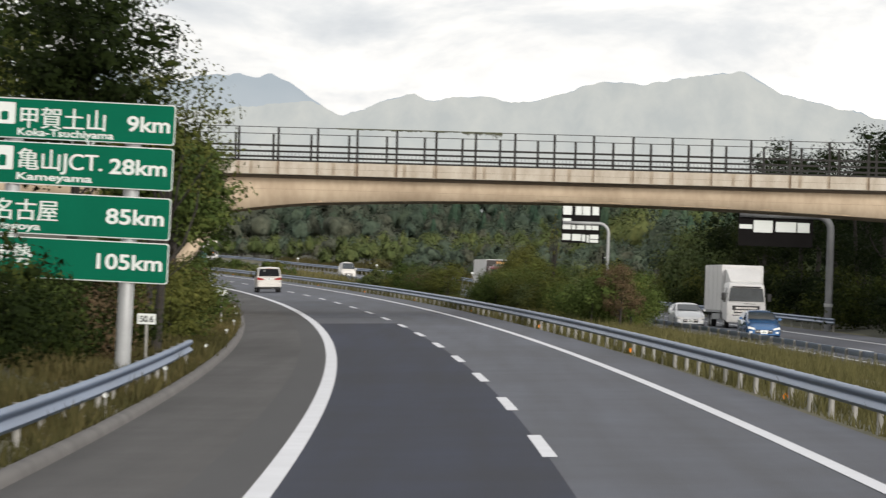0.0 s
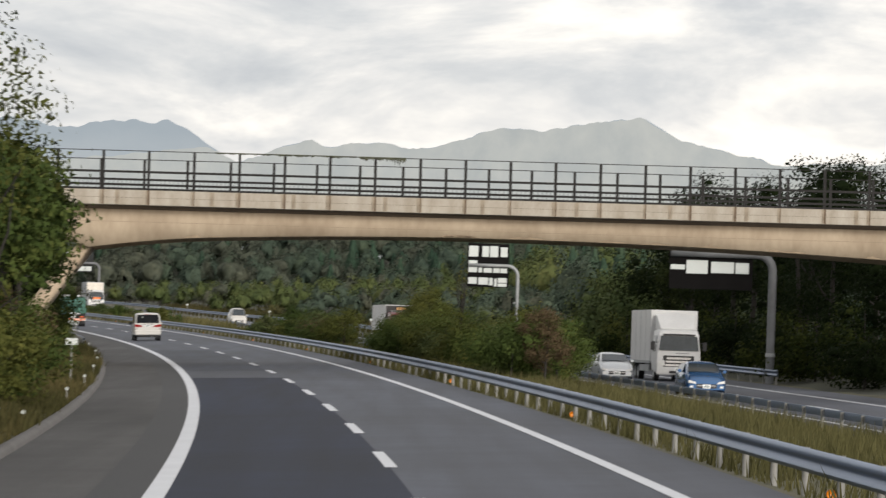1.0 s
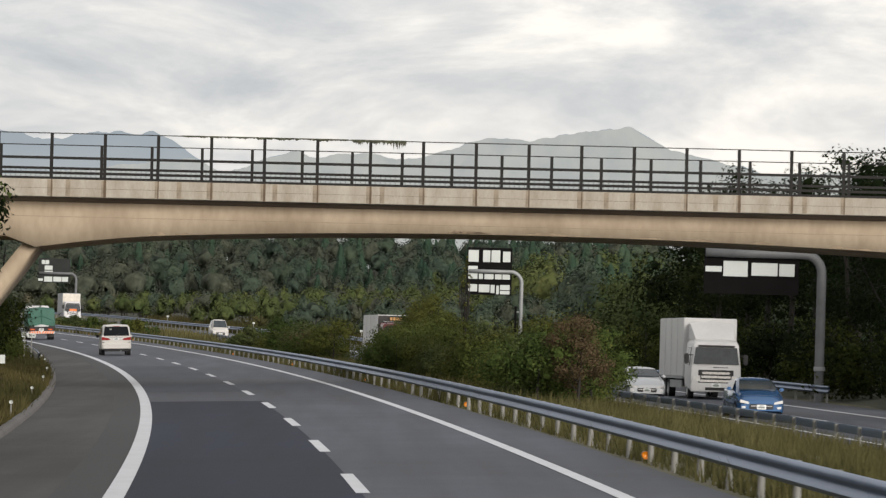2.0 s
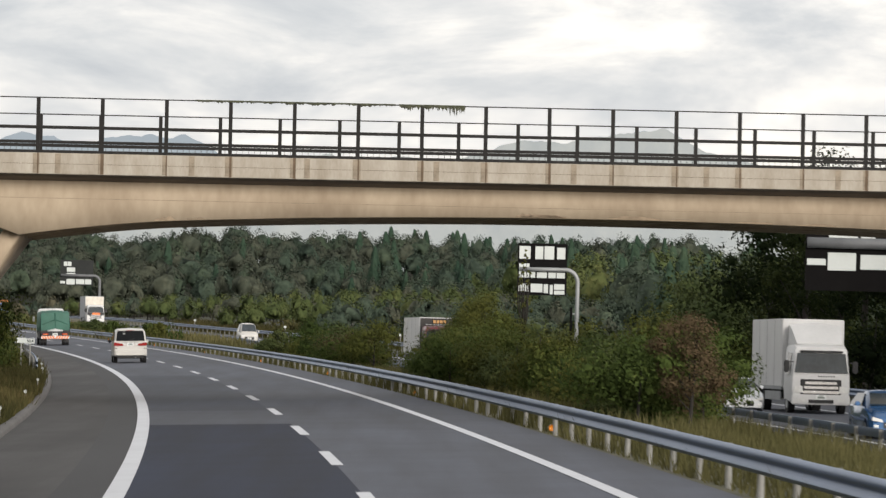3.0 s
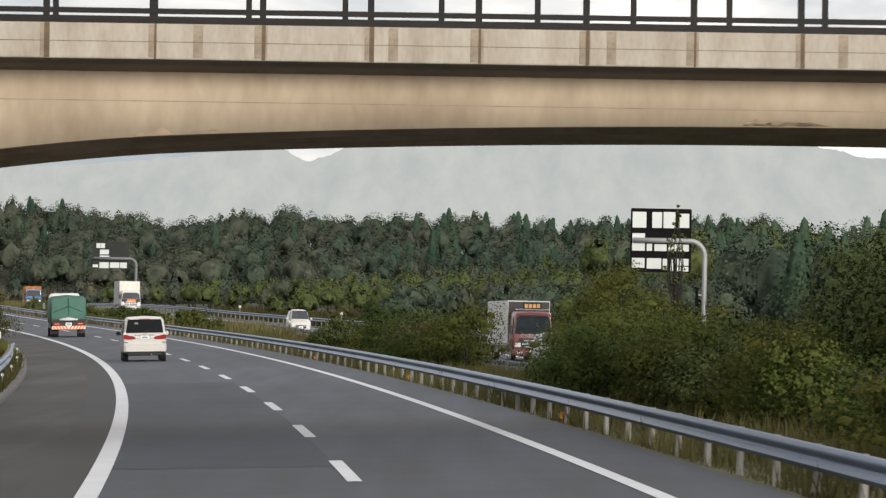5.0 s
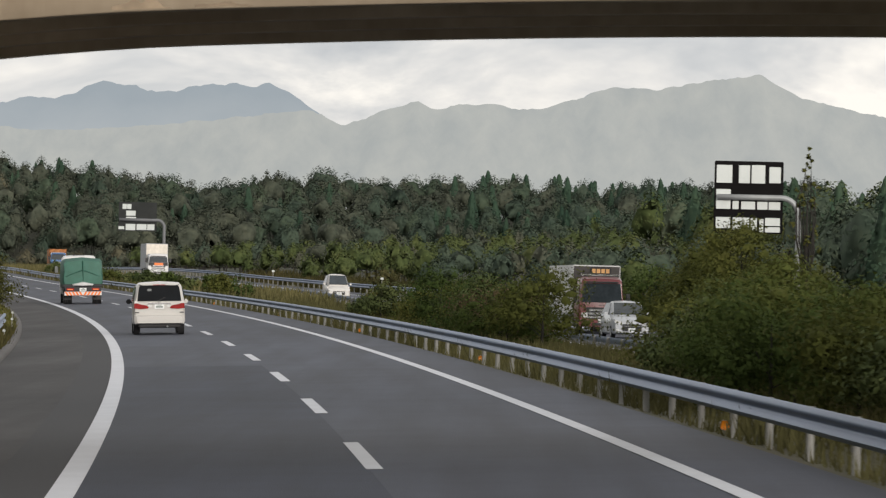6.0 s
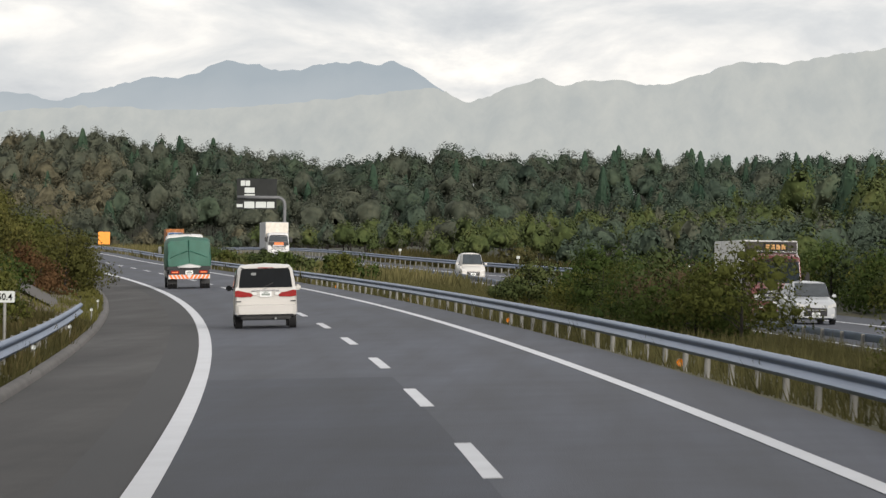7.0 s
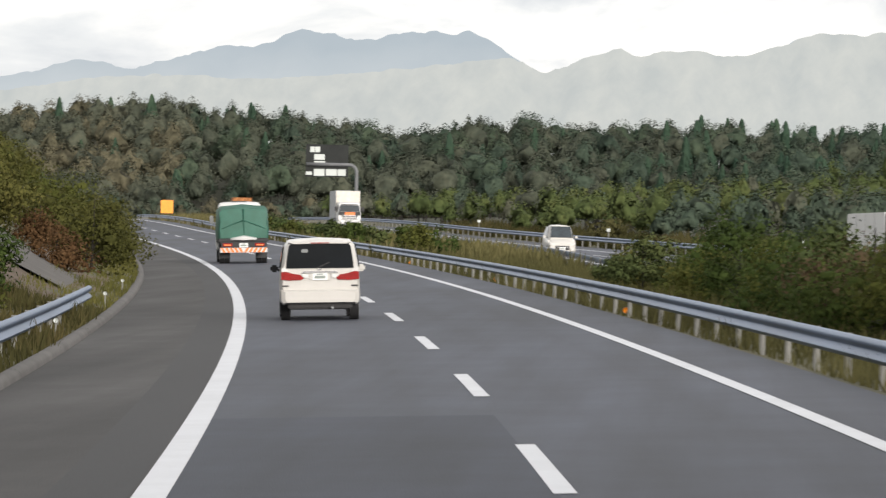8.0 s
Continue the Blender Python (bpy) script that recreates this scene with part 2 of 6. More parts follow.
FOREST_FLOOR = material("forest_floor", (0.030, 0.032, 0.016), 0.95, vary=0.4, scale=0.3, fine=4, bump=0.5)
EARTH = material("brown_earth", (0.085, 0.060, 0.040), 0.95, vary=0.3, scale=0.6, fine=8, bump=0.4)
BARK = material("bark", (0.016, 0.0135, 0.0105), 0.9, vary=0.3, scale=3, fine=18, bump=0.4, stretch=(1, 1, 0.3))
SIGN_GREEN = material("sign_green", (0.0015, 0.084, 0.046), 0.9, vary=0.08, scale=0.8, fine=10, bump=0.02)
SIGN_GREEN.node_tree.nodes["Principled BSDF"].inputs["Specular IOR Level"].default_value = 0.08
SIGN_WHITE = material("sign_white", (0.50, 0.53, 0.51), 0.45, vary=0.06, scale=1, fine=10, bump=0.0)
SIGN_BACK = material("sign_back_dark", (0.007, 0.0065, 0.0065), 0.9, vary=0.2, scale=1, fine=10, bump=0.02)
SIGN_BACK.node_tree.nodes["Principled BSDF"].inputs["Specular IOR Level"].default_value = 0.08
ORANGE = material("orange_reflector", (0.62, 0.19, 0.01), 0.25, vary=0.1, scale=5, fine=40)
F_EVERGREEN = foliage("foliage_evergreen", (0.005, 0.009, 0.003), (0.018, 0.028, 0.007), (0.085, 0.096, 0.022))
F_DARK = foliage("foliage_dark", (0.0288, 0.0496, 0.0144), (0.0675, 0.0945, 0.0257), (0.1434, 0.1546, 0.0426))
# shade at the wood's edge is put into these dark leaf colours
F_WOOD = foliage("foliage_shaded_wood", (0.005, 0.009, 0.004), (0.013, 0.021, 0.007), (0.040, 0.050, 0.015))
F_OLIVE = foliage("foliage_olive", (0.0512, 0.0608, 0.0176), (0.0883, 0.0976, 0.0252), (0.1665, 0.1552, 0.0457))
F_BANK = foliage("foliage_bank", (0.038, 0.042, 0.013), (0.098, 0.098, 0.029), (0.20, 0.175, 0.058))
F_MID = foliage("foliage_hillside", (0.0320, 0.0512, 0.0192), (0.0702, 0.0891, 0.0324), (0.1232, 0.1288, 0.0470), through=0.06, clump=0.35, grain=0.10, mottle=0.85)
F_FAR_BROWN = foliage("foliage_forest_brown", (0.0416, 0.0520, 0.0390), (0.0736, 0.0805, 0.0575), (0.1080, 0.1060, 0.0730), through=0.06, clump=0.25, grain=0.10, mottle=0.85)
F_FAR_DARK = foliage("foliage_forest_dark", (0.0325, 0.0494, 0.0377), (0.0575, 0.0770, 0.0540), (0.0950, 0.1100, 0.0700), through=0.06, clump=0.25, grain=0.10, mottle=0.85)
F_CONIFER = foliage("foliage_conifer", (0.0234, 0.0455, 0.0312), (0.0414, 0.0690, 0.0437), (0.0720, 0.0980, 0.0560), 0.1, clump=0.25, grain=0.10, mottle=0.85)
F_FAR = foliage("foliage_forest", (0.0377, 0.0559, 0.0390), (0.0644, 0.0839, 0.0540), (0.1020, 0.1120, 0.0680), through=0.06, clump=0.25, grain=0.10, mottle=0.85)
F_BAMBOO = foliage("foliage_bamboo", (0.050, 0.050, 0.033), (0.102, 0.094, 0.060), (0.165, 0.147, 0.096), through=0.06, clump=0.25, grain=0.10, mottle=0.85)
F_BROWN = foliage("foliage_brown", (0.050, 0.036, 0.020), (0.108, 0.078, 0.045), (0.170, 0.125, 0.072))
F_GRASS = foliage("grass_blades", (0.044, 0.045, 0.018), (0.112, 0.104, 0.044), (0.225, 0.19, 0.092))
F_VERGE = foliage("verge_grass", (0.024, 0.028, 0.011), (0.064, 0.060, 0.024), (0.135, 0.108, 0.047))

# ================= mesh helpers =================


def mesh_np(name, verts, faces, mat, smooth=False, normals=None):
    verts, faces = np.asarray(verts, np.float32), np.asarray(faces, np.int32)
    me = bpy.data.meshes.new(name)
    n, k = faces.shape
    me.vertices.add(len(verts))
    me.vertices.foreach_set("co", verts.ravel())
    me.loops.add(n * k)
    me.loops.foreach_set("vertex_index", faces.ravel())
    me.polygons.add(n)
    me.polygons.foreach_set("loop_start", np.arange(n, dtype=np.int32) * k)
    me.polygons.foreach_set("loop_total", np.full(n, k, np.int32))
    if smooth:
        me.polygons.foreach_set("use_smooth", np.ones(n, bool))
    me.update(calc_edges=True)
    if normals is not None:
        att_ = me.attributes.new("custom_normal", "FLOAT_VECTOR", "POINT")
        att_.data.foreach_set("vector", np.asarray(normals, np.float32).ravel())
    me.materials.append(mat)
    return me


def bm_mesh(name, bm, mat, smooth=False):
    me = bpy.data.meshes.new(name)
    bm.to_mesh(me)
    bm.free()
    if smooth:
        me.polygons.foreach_set("use_smooth", np.ones(len(me.polygons), bool))
    me.materials.append(mat)
    return me


def part(name, data, parent, m=None, label=""):
    ob = new(name, data)
    ob.parent = parent
    if m is not None:
        ob.matrix_local = m
    if label:
        ob["label"] = label
    return ob


def box(bm, x0, x1, y0, y1, z0, z1, bevel=0.0):
    r = bmesh.ops.create_cube(bm, size=1.0)
    for v in r["verts"]:
        v.co = Vector(((x0 + x1) / 2 + v.co.x * (x1 - x0), (y0 + y1) / 2 + v.co.y * (y1 - y0), (z0 + z1) / 2 + v.co.z * (z1 - z0)))
    if bevel:
        es = list({e for v in r["verts"] for e in v.link_edges})
        bmesh.ops.bevel(bm, geom=es, offset=bevel, segments=2, affect="EDGES")


def box_mesh(name, mat, *dims, bevel=0.0):
    bm = bmesh.new()
    box(bm, *dims, bevel=bevel)
    return bm_mesh(name, bm, mat)


def tube_mesh(name, mat, points, radius, sides=10, taper=None):
    pts = [Vector(p_) for p_ in points]
    vs, fs = [], []
    for i, c in enumerate(pts):
        d = (pts[min(i + 1, len(pts) - 1)] - pts[max(i - 1, 0)]).normalized()
        side = d.cross(Vector((0, 1, 0)) if abs(d.y) < 0.9 else Vector((1, 0, 0))).normalized()
        up = side.cross(d)
        r = radius if taper is None else radius + (taper - radius) * i / (len(pts) - 1)
        for j in range(sides):
            a = 2 * math.pi * j / sides
            vs.append(c + side * (r * math.cos(a)) + up * (r * math.sin(a)))
    for i in range(len(pts) - 1):
        for j in range(sides):
            k = (j + 1) % sides
            fs.append((i * sides + j, i * sides + k, (i + 1) * sides + k, (i + 1) * sides + j))
    me = bpy.data.meshes.new(name)
    fs.append(tuple(range(sides)))
    fs.append(tuple(range((len(pts) - 1) * sides, len(pts) * sides)))
    me.from_pydata([tuple(v) for v in vs], [], fs)
    me.polygons.foreach_set("use_smooth", np.ones(len(me.polygons), bool))
    me.materials.append(mat)
    return me


def empty(name, m=None):
    ob = new(name)
    ob.empty_display_size = 0.3
    if m is not None:
        ob.matrix_world = m
    return ob


# ================= the road's line =================
# s runs along the dashed line, u across it (to the right), metres.
DS = 2.0
SG = np.arange(-260.0, 1500.0 + DS, DS)
S3 = np.clip(SG / 300.0, -0.3, 2.2)
CURV = -0.00031924 + 0.00008154 * S3 - 0.00024183 * S3 ** 2 + 0.00013667 * S3 ** 3
CURV = CURV * np.clip((1100 - SG) / 150, 0, 1)
I0 = int(np.searchsorted(SG, 0.0))
HEAD = np.concatenate([[0], np.cumsum((CURV[1:] + CURV[:-1]) / 2 * DS)])
HEAD -= HEAD[I0]
HMID = (HEAD[1:] + HEAD[:-1]) / 2
RX = np.concatenate([[0], np.cumsum(np.sin(HMID) * DS)])
RX -= RX[I0]
RY = np.concatenate([[0], np.cumsum(np.cos(HMID) * DS)])
RY -= RY[I0]


def poly_z(s):
    return 0.00098378 * s + 0.00828 * s ** 2 / 300 - 0.00481887 * s ** 3 / 9e4 + 0.00119008 * s ** 4 / 2.7e7


Z620, G620 = poly_z(620.0), (poly_z(620.0) - poly_z(619.0))
RZ = np.where(SG > 620, Z620 + G620 * 160 * (1 - np.exp(-np.maximum(SG - 620, 0) / 160)), poly_z(np.clip(SG, -60, 620)))
BANK = 0.03384


def plan(s, u):
    """The place over (s, u), as arrays x, y."""
    s, u = np.asarray(s, float), np.asarray(u, float)
    sc = np.clip(s, SG[0], SG[-1])
    h = np.interp(sc, SG, HEAD)
    over = s - sc
    return np.interp(sc, SG, RX) + u * np.cos(h) + over * np.sin(h), np.interp(sc, SG, RY) - u * np.sin(h) + over * np.cos(h)


def road_z(s, u):
    return np.interp(s, SG, RZ) + BANK * np.clip(u, -8.0, 6.5)


def ease(x):
    x = np.clip(x, 0, 1)
    return x * x * (3 - 2 * x)


def opp_z(s):
    """Level of the opposite carriageway."""
    return np.interp(s, SG, RZ) - 0.62 + 0.75 * ease((np.asarray(s, float) - 385) / 80)


def ground_z(s, u):
    s, u = np.asarray(s, float), np.asarray(u, float)
    x, y = plan(s, u)
    base = np.interp(s, SG, RZ)
    left = road_z(s, -7.0) + 0.08 + 0.14 * np.clip(-7.2 - u, 0, 2.5)
    cut = ease((s - 285) / 40) * (1 - ease((s - 520) / 60)) * 3.6 + ease((s - 20) / 50) * (1 - ease((s - 150) / 60)) * 1.2 + ease((s - 190) / 30) * (1 - ease((s - 255) / 30)) * 1.0
    left = left + cut * ease((-8.2 - u) / 7.0)
    med = road_z(s, 5.2) - 0.05 - 0.14 * ease((u - 5.2) / 0.8)
    q = ease((u - 6.5) / 9.0)
    mid = med * (1 - q) + (opp_z(s) - 0.05) * q + 0.12 * np.sin(np.clip((u - 6) / 10, 0, 1) * math.pi)
    right = opp_z(s) - 0.05 + 0.10 * np.clip(u - 29.0, 0, 8) + 1.6 * ease((u - 70) / 70) * ease((s - 380) / 150) * (1 - ease((s - 900) / 100)) + (0.8 + 1.6 * ease((s - 300) / 250)) * ease((u - 34) / 50) * (1 - ease((y - 700) / 150))
    z = np.where(u < -6.9, left, np.where(u < 5.2, road_z(s, u) - 0.08, np.where(u < 16.0, mid, np.where(u < 28.5, opp_z(s) - 0.08, right))))
    crest = np.interp(x * 1330 / np.maximum(y, 400), [-260, -190, -150, -120, -103, -94, -85, -70, -56, -40, -10, 20, 41, 70, 76, 83, 92, 200], [38, 41, 44, 41, 36.5, 38, 34.5, 38, 39.5, 37, 38, 36.5, 38, 38.5, 36, 28.5, 26, 26]) - 19.0
    hill = crest * ease((y - 1050) / 280) * np.maximum(ease((np.abs(u - 12) - 20) / 60), ease((s - 900) / 60))
    hill = np.where(y > 1330, np.maximum(hill - (y - 1330) * 0.03, -10), hill)
    return z + np.where(s > 600, hill, 0)


def at(s, u, dz=0.0, on=None):
    """A place in the world at (s, u), dz above the road surface or above the level given by on."""
    x, y = plan(s, u)
    z = (road_z(s, u) if on is None else on(s, u)) + dz
    return Vector((float(x), float(y), float(z)))


def head(s):
    """Degrees that the road has turned at s (to the left)."""
    return -math.degrees(float(np.interp(s, SG, HEAD)))


def sweep(name, mat, profile, s0, s1, step, level, closed=False, smooth=False):
    """A band along the road: profile is a list of (u, dz); level(s, u) gives the height below it."""
    ss = np.append(np.arange(s0, s1, step), s1)
    pu, pz = np.array([q[0] for q in profile], float), np.array([q[1] for q in profile], float)
    S, U = np.meshgrid(ss, pu, indexing="ij")
    x, y = plan(S, U)
    z = level(S, U) + pz[None, :]
    n, k = S.shape
    idx = np.arange(n * k).reshape(n, k)
    if closed:
        idx = np.concatenate([idx, idx[:, :1]], 1)
    f = np.stack([idx[:-1, :-1], idx[:-1, 1:], idx[1:, 1:], idx[1:, :-1]], -1).reshape(-1, 4)
    return mesh_np(name, np.stack([x, y, z], -1).reshape(-1, 3), f, mat, smooth)


def opp_level(s, u):
    return opp_z(s) + 0 * u


# ================= ground, roads, markings =================
gs = np.concatenate([np.arange(-260, 1000, 5.0), np.arange(1000, 1500, 20.0), np.array([1500, 1600, 1800, 2200, 2800, 3600, 4800.0])])
gu = np.concatenate([-np.array([1500, 900, 600, 400, 250, 160, 110, 80, 60, 45, 34, 26, 21, 17.5, 15, 13, 11.5, 10, 9, 8.2, 7.5, 7.1, 6.92]),
                     np.array([-6.88, 0, 5.12, 5.23, 5.6, 6.1, 7, 8, 9.5, 11, 12.5, 14, 15.2, 15.9, 16.05, 22, 28.4, 28.6, 29.5, 31, 34, 38, 44, 52, 62, 75, 95, 130, 180, 260, 400, 600, 900, 1500])])
GS, GU = np.meshgrid(gs, gu, indexing="ij")
gx, gy = plan(GS, GU)
gz = ground_z(GS, GU)
rng = np.random.default_rng(5)
bumpy = (np.abs(GU - 10.7) < 4.5) | (GU < -8) | (GU > 29)
gz = gz + np.where(bumpy, rng.normal(0, 0.06, gz.shape), 0)
n_, k_ = GS.shape
gi = np.arange(n_ * k_).reshape(n_, k_)
gf = np.stack([gi[:-1, :-1], gi[:-1, 1:], gi[1:, 1:], gi[1:, :-1]], -1).reshape(-1, 4)
ground_me = mesh_np("ground", np.stack([gx, gy, gz], -1).reshape(-1, 3), gf, GRASS_GROUND, True)
ground_me.materials.append(FOREST_FLOOR)
wooded = ((GU > 29.3) & (GS > 200) & (GS < 440)) | ((GU > 33.0) & (GS > 200)) | ((GU < -16)) | (GS > 640) & ((GU > 32) | (GU < -12)) | (GS > 895)
ground_me.polygons.foreach_set("material_index", wooded[:-1, :-1].astype(np.int32).ravel())
tagged(new("ground", ground_me), "grassy ground with verges, median and wooded slopes", "ground", kind="structure")

LANES = [(-3.75, 0), (0, 0), (3.75, 0), (5.2, 0), (5.22, -0.03), (5.22, -0.2)]
road_me = sweep("road", ASPHALT, LANES, -220, 890, 4, road_z)
lane_me = sweep("road_lane", ASPHALT_NEW, [(-3.55, 0.004), (-0.02, 0.004)], -220, 182.5, 4, road_z)
patch_me = sweep("road_patch", ASPHALT_PATCH, [(-3.50, 0.004), (-0.06, 0.004)], 198, 267, 3, road_z)
for me_, us in ((road_me, [q[0] for q in LANES]), (lane_me, [-3.55, -0.02]), (patch_me, [-3.50, -0.06])):
    att = me_.attributes.new("across", "FLOAT", "POINT")
    att.data.foreach_set("value", np.tile(np.array(us, np.float32), len(me_.vertices) // len(us)))
tagged(new("road", road_me), "grey worn asphalt carriageway of two lanes", "road", kind="structure")
tagged(new("road_shoulder", sweep("road_shoulder", ASPHALT_SHOULDER, [(-6.9, 0), (-3.75, 0)], -220, 890, 4, road_z)), "brownish grey asphalt hard shoulder beside the kerb", "road", kind="structure")
tagged(new("road_patch", patch_me), "slightly darker stretch of the left lane", "road", kind="structure")
tagged(new("road_lane", lane_me), "dark newly laid asphalt strip in the left lane", "road", kind="structure")
tagged(new("road_opposite", sweep("road_opposite", ASPHALT, [(16.0, -0.15), (16.0, 0), (28.5, 0), (28.5, -0.15)], -220, 890, 4, opp_level)), "grey asphalt carriageway for oncoming traffic", "road", kind="structure")


def line_mark(name, u0, u1, s0, s1, level, label):
    tagged(new(name, sweep(name, PAINT_WHITE, [(u0, 0.009), (u1, 0.009)], s0, s1, 4, level)), label, "road marking", kind="structure")


tagged(new("road_seam", sweep("road_seam", material("asphalt_tarred", (0.0235, 0.0240, 0.0265), 0.85, vary=0.25, scale=0.4, fine=50, bump=0.2, stretch=(1, 0.1, 1)), [(-4.55, 0.003), (-3.79, 0.003)], -220, 890, 4, road_z)), "darker tarred strip of shoulder beside the white line", "road", kind="structure")
line_mark("edge_line_left", -3.76, -3.45, -220, 890, road_z, "broad solid white line along the hard shoulder")
line_mark("edge_line_right", 3.50, 3.74, -220, 890, road_z, "solid white edge line beside the median")
line_mark("edge_line_opposite_inner", 17.7, 17.9, -220, 890, opp_level, "solid white edge line of the far carriageway")
line_mark("edge_line_opposite_outer", 25.0, 25.3, -220, 890, opp_level, "solid white edge line of the far carriageway")
for i in range(-13, 40):
    s0 = 52.206 + 20 * i
    tagged(new("lane_dash", sweep("lane_dash", PAINT_WHITE, [(-0.105, 0.009), (0.105, 0.009)], s0, s0 + 8, 2, road_z)), "white painted lane dash on grey asphalt", "road marking", "lane dashes", "structure")
for i in range(0, 36):
    s0 = 45 + 20 * i
    tagged(new("lane_dash", sweep("lane_dash_opposite", PAINT_WHITE, [(21.3, 0.009), (21.5, 0.009)], s0, s0 + 8, 4, opp_level)), "white painted lane dash on far carriageway", "road marking", "lane dashes", "structure")

# kerb: rounded asphalt kerb in lengths of 12 m with small gaps
for i in range(-8, 70):
    s0 = 12.0 * i + 5
    tagged(new("kerb", sweep("kerb", KERB, [(-6.66, -0.02), (-6.675, 0.07), (-6.71, 0.12), (-6.77, 0.145), (-6.87, 0.15), (-6.93, 0.12), (-6.95, -0.02)], s0, s0 + 11.96, 3, road_z, smooth=True)),
           "low rounded grey asphalt kerb along the shoulder", "kerb", "kerb lengths", "structure")

# ================= guardrails =================
BEAM = [(0.00, 0.0), (0.05, 0.03), (0.075, 0.075), (0.05, 0.12), (0.0, 0.15), (-0.012, 0.175), (0.0, 0.20), (0.05, 0.23), (0.075, 0.275), (0.055, 0.325), (0.02, 0.348), (-0.022, 0.352), (-0.026, 0.335), (-0.03, 0.175), (-0.02, 0.015)]
POST_ME = tube_mesh("post", POST_WHITE, [(0, 0, -0.35), (0, 0, 0.3), (0, 0, 0.68), (0, 0, 0.74)], 0.057, 12)
BRACKET_ME = box_mesh("bracket", GALV, -0.08, 0.02, -0.04, 0.04, 0.46, 0.74)


def guardrail(u, s0, s1, face, level, step, base, label, tall=1.0):
    """A corrugated beam on posts; face +1: the wave looks to the right."""
    rail = tagged(empty("guardrail"), label, "guardrail", "guardrails")
    prof = [(u + face * (0.10 + q[0]), base + 0.35 - (0.35 - q[1]) * tall) for q in BEAM]
    beam = sweep("beam", RAIL_STEEL, prof, s0, s1, 2, level, closed=True, smooth=True)
    beam.set_sharp_from_angle(angle=radians(55))
    part("beam", beam, rail)
    n = int((s1 - s0) / step) + 1
    for i in range(n):
        s = s0 + 1.0 + i * step
        if s > s1:
            break
        x, y = plan(s, u)
        m = Matrix.Translation((float(x), float(y), float(level(s, u)) + base - 0.40)) @ pose(0, 0, 0, 0, 0, head(s))
        part("post", POST_ME, rail, m)
        part("bracket", BRACKET_ME, rail, m @ pose(0, 0, 0, 0, 0, 180 if face > 0 else 0))
    return rail


guardrail(5.95, -119.23, 820, -1, road_z, 3.99, 0.20, "blue-grey corrugated steel guardrail on pale posts along the median")
guardrail(-7.38, -120, 105.5, 1, road_z, 4.0, 0.40, "weathered corrugated steel guardrail behind the shoulder kerb")
guardrail(-7.42, 262, 321.5, 1, road_z, 4.0, 0.40, "weathered corrugated steel guardrail behind the shoulder kerb")
guardrail(16.3, -120, 900, 1, opp_level, 4.0, 0.26, "grey corrugated guardrail of the far carriageway beside the median", 0.7)
guardrail(28.9, 245.5, 330, -1, opp_level, 4.0, 0.42, "grey corrugated guardrail at the foot of the wood")
guardrail(28.9, 400, 900, -1, opp_level, 4.0, 0.42, "grey corrugated guardrail at the foot of the wood")

# orange reflectors on the median rail
REF_DISC = tube_mesh("lens", ORANGE, [(0, -0.03, 0), (0, 0.0, 0), (0, 0.012, 0)], 0.075, 16)
REF_BACK = tube_mesh("holder", GALV, [(0, 0.012, 0), (0, 0.05, 0)], 0.083, 16)
for i in range(-2, 8):
    s = 130.4 + 47.9 * i
    x, y = plan(s, 5.98)
    r = tagged(empty("reflector", Matrix.Translation((float(x), float(y), float(road_z(s, 5.98)) - 0.05)) @ pose(0, 0, 0, 0, 0, head(s))), "round orange reflector on the median guardrail", "reflector", "orange reflectors")
    part("lens", REF_DISC, r)
    part("holder", REF_BACK, r)
    part("stalk", box_mesh("stalk", GALV, 0.0, 0.14, 0.02, 0.04, -0.02, 0.02), r)

# ================= bridge =================
BO = Vector((-14.19, 212.32, 10.35))
B_ANG = math.degrees(math.atan2(0.72, 20.09))
BRIDGE = tagged(empty("road_bridge", Matrix.Translation(BO) @ pose(0, 0, 0, 0, -0.35, B_ANG)), "cream concrete overbridge with arched girder and slanted leg", "bridge")
A0, A1 = -30.0, 66.0
W_DECK = 10.0


def soffit(a):
    out = max(0.0, -0.6 - a, a - 40.6)
    haunch = max(0.0, 4.2 - a, a - 35.8) / 4.8
    return -3.43 - (0.00200 if a < 17 else 0.00145) * (min(max(a, -0.6), 40.6) - 17.0) ** 2 - 0.24 * min(1.0, haunch) ** 1.6 + 0.40 * min(1.0, out / 1.1)


# deck edge beams, slab underside
bm = bmesh.new()
box(bm, A0, A1, 0.0, 0.38, -2.40, -1.74, 0.015)
part("parapet", bm_mesh("parapet", bm, PARAPET), BRIDGE)
bm = bmesh.new()
box(bm, A0, A1, W_DECK - 0.38, W_DECK, -2.40, -1.74, 0.015)
part("parapet", bm_mesh("parapet", bm, PARAPET), BRIDGE)
part("deck", box_mesh("deck", CONCRETE, A0, A1, 0.38, W_DECK - 0.38, -2.30, -1.98), BRIDGE)
part("road_surface", box_mesh("road_surface", ASPHALT, A0, A1, 0.39, W_DECK - 0.39, -1.976, -1.93), BRIDGE)
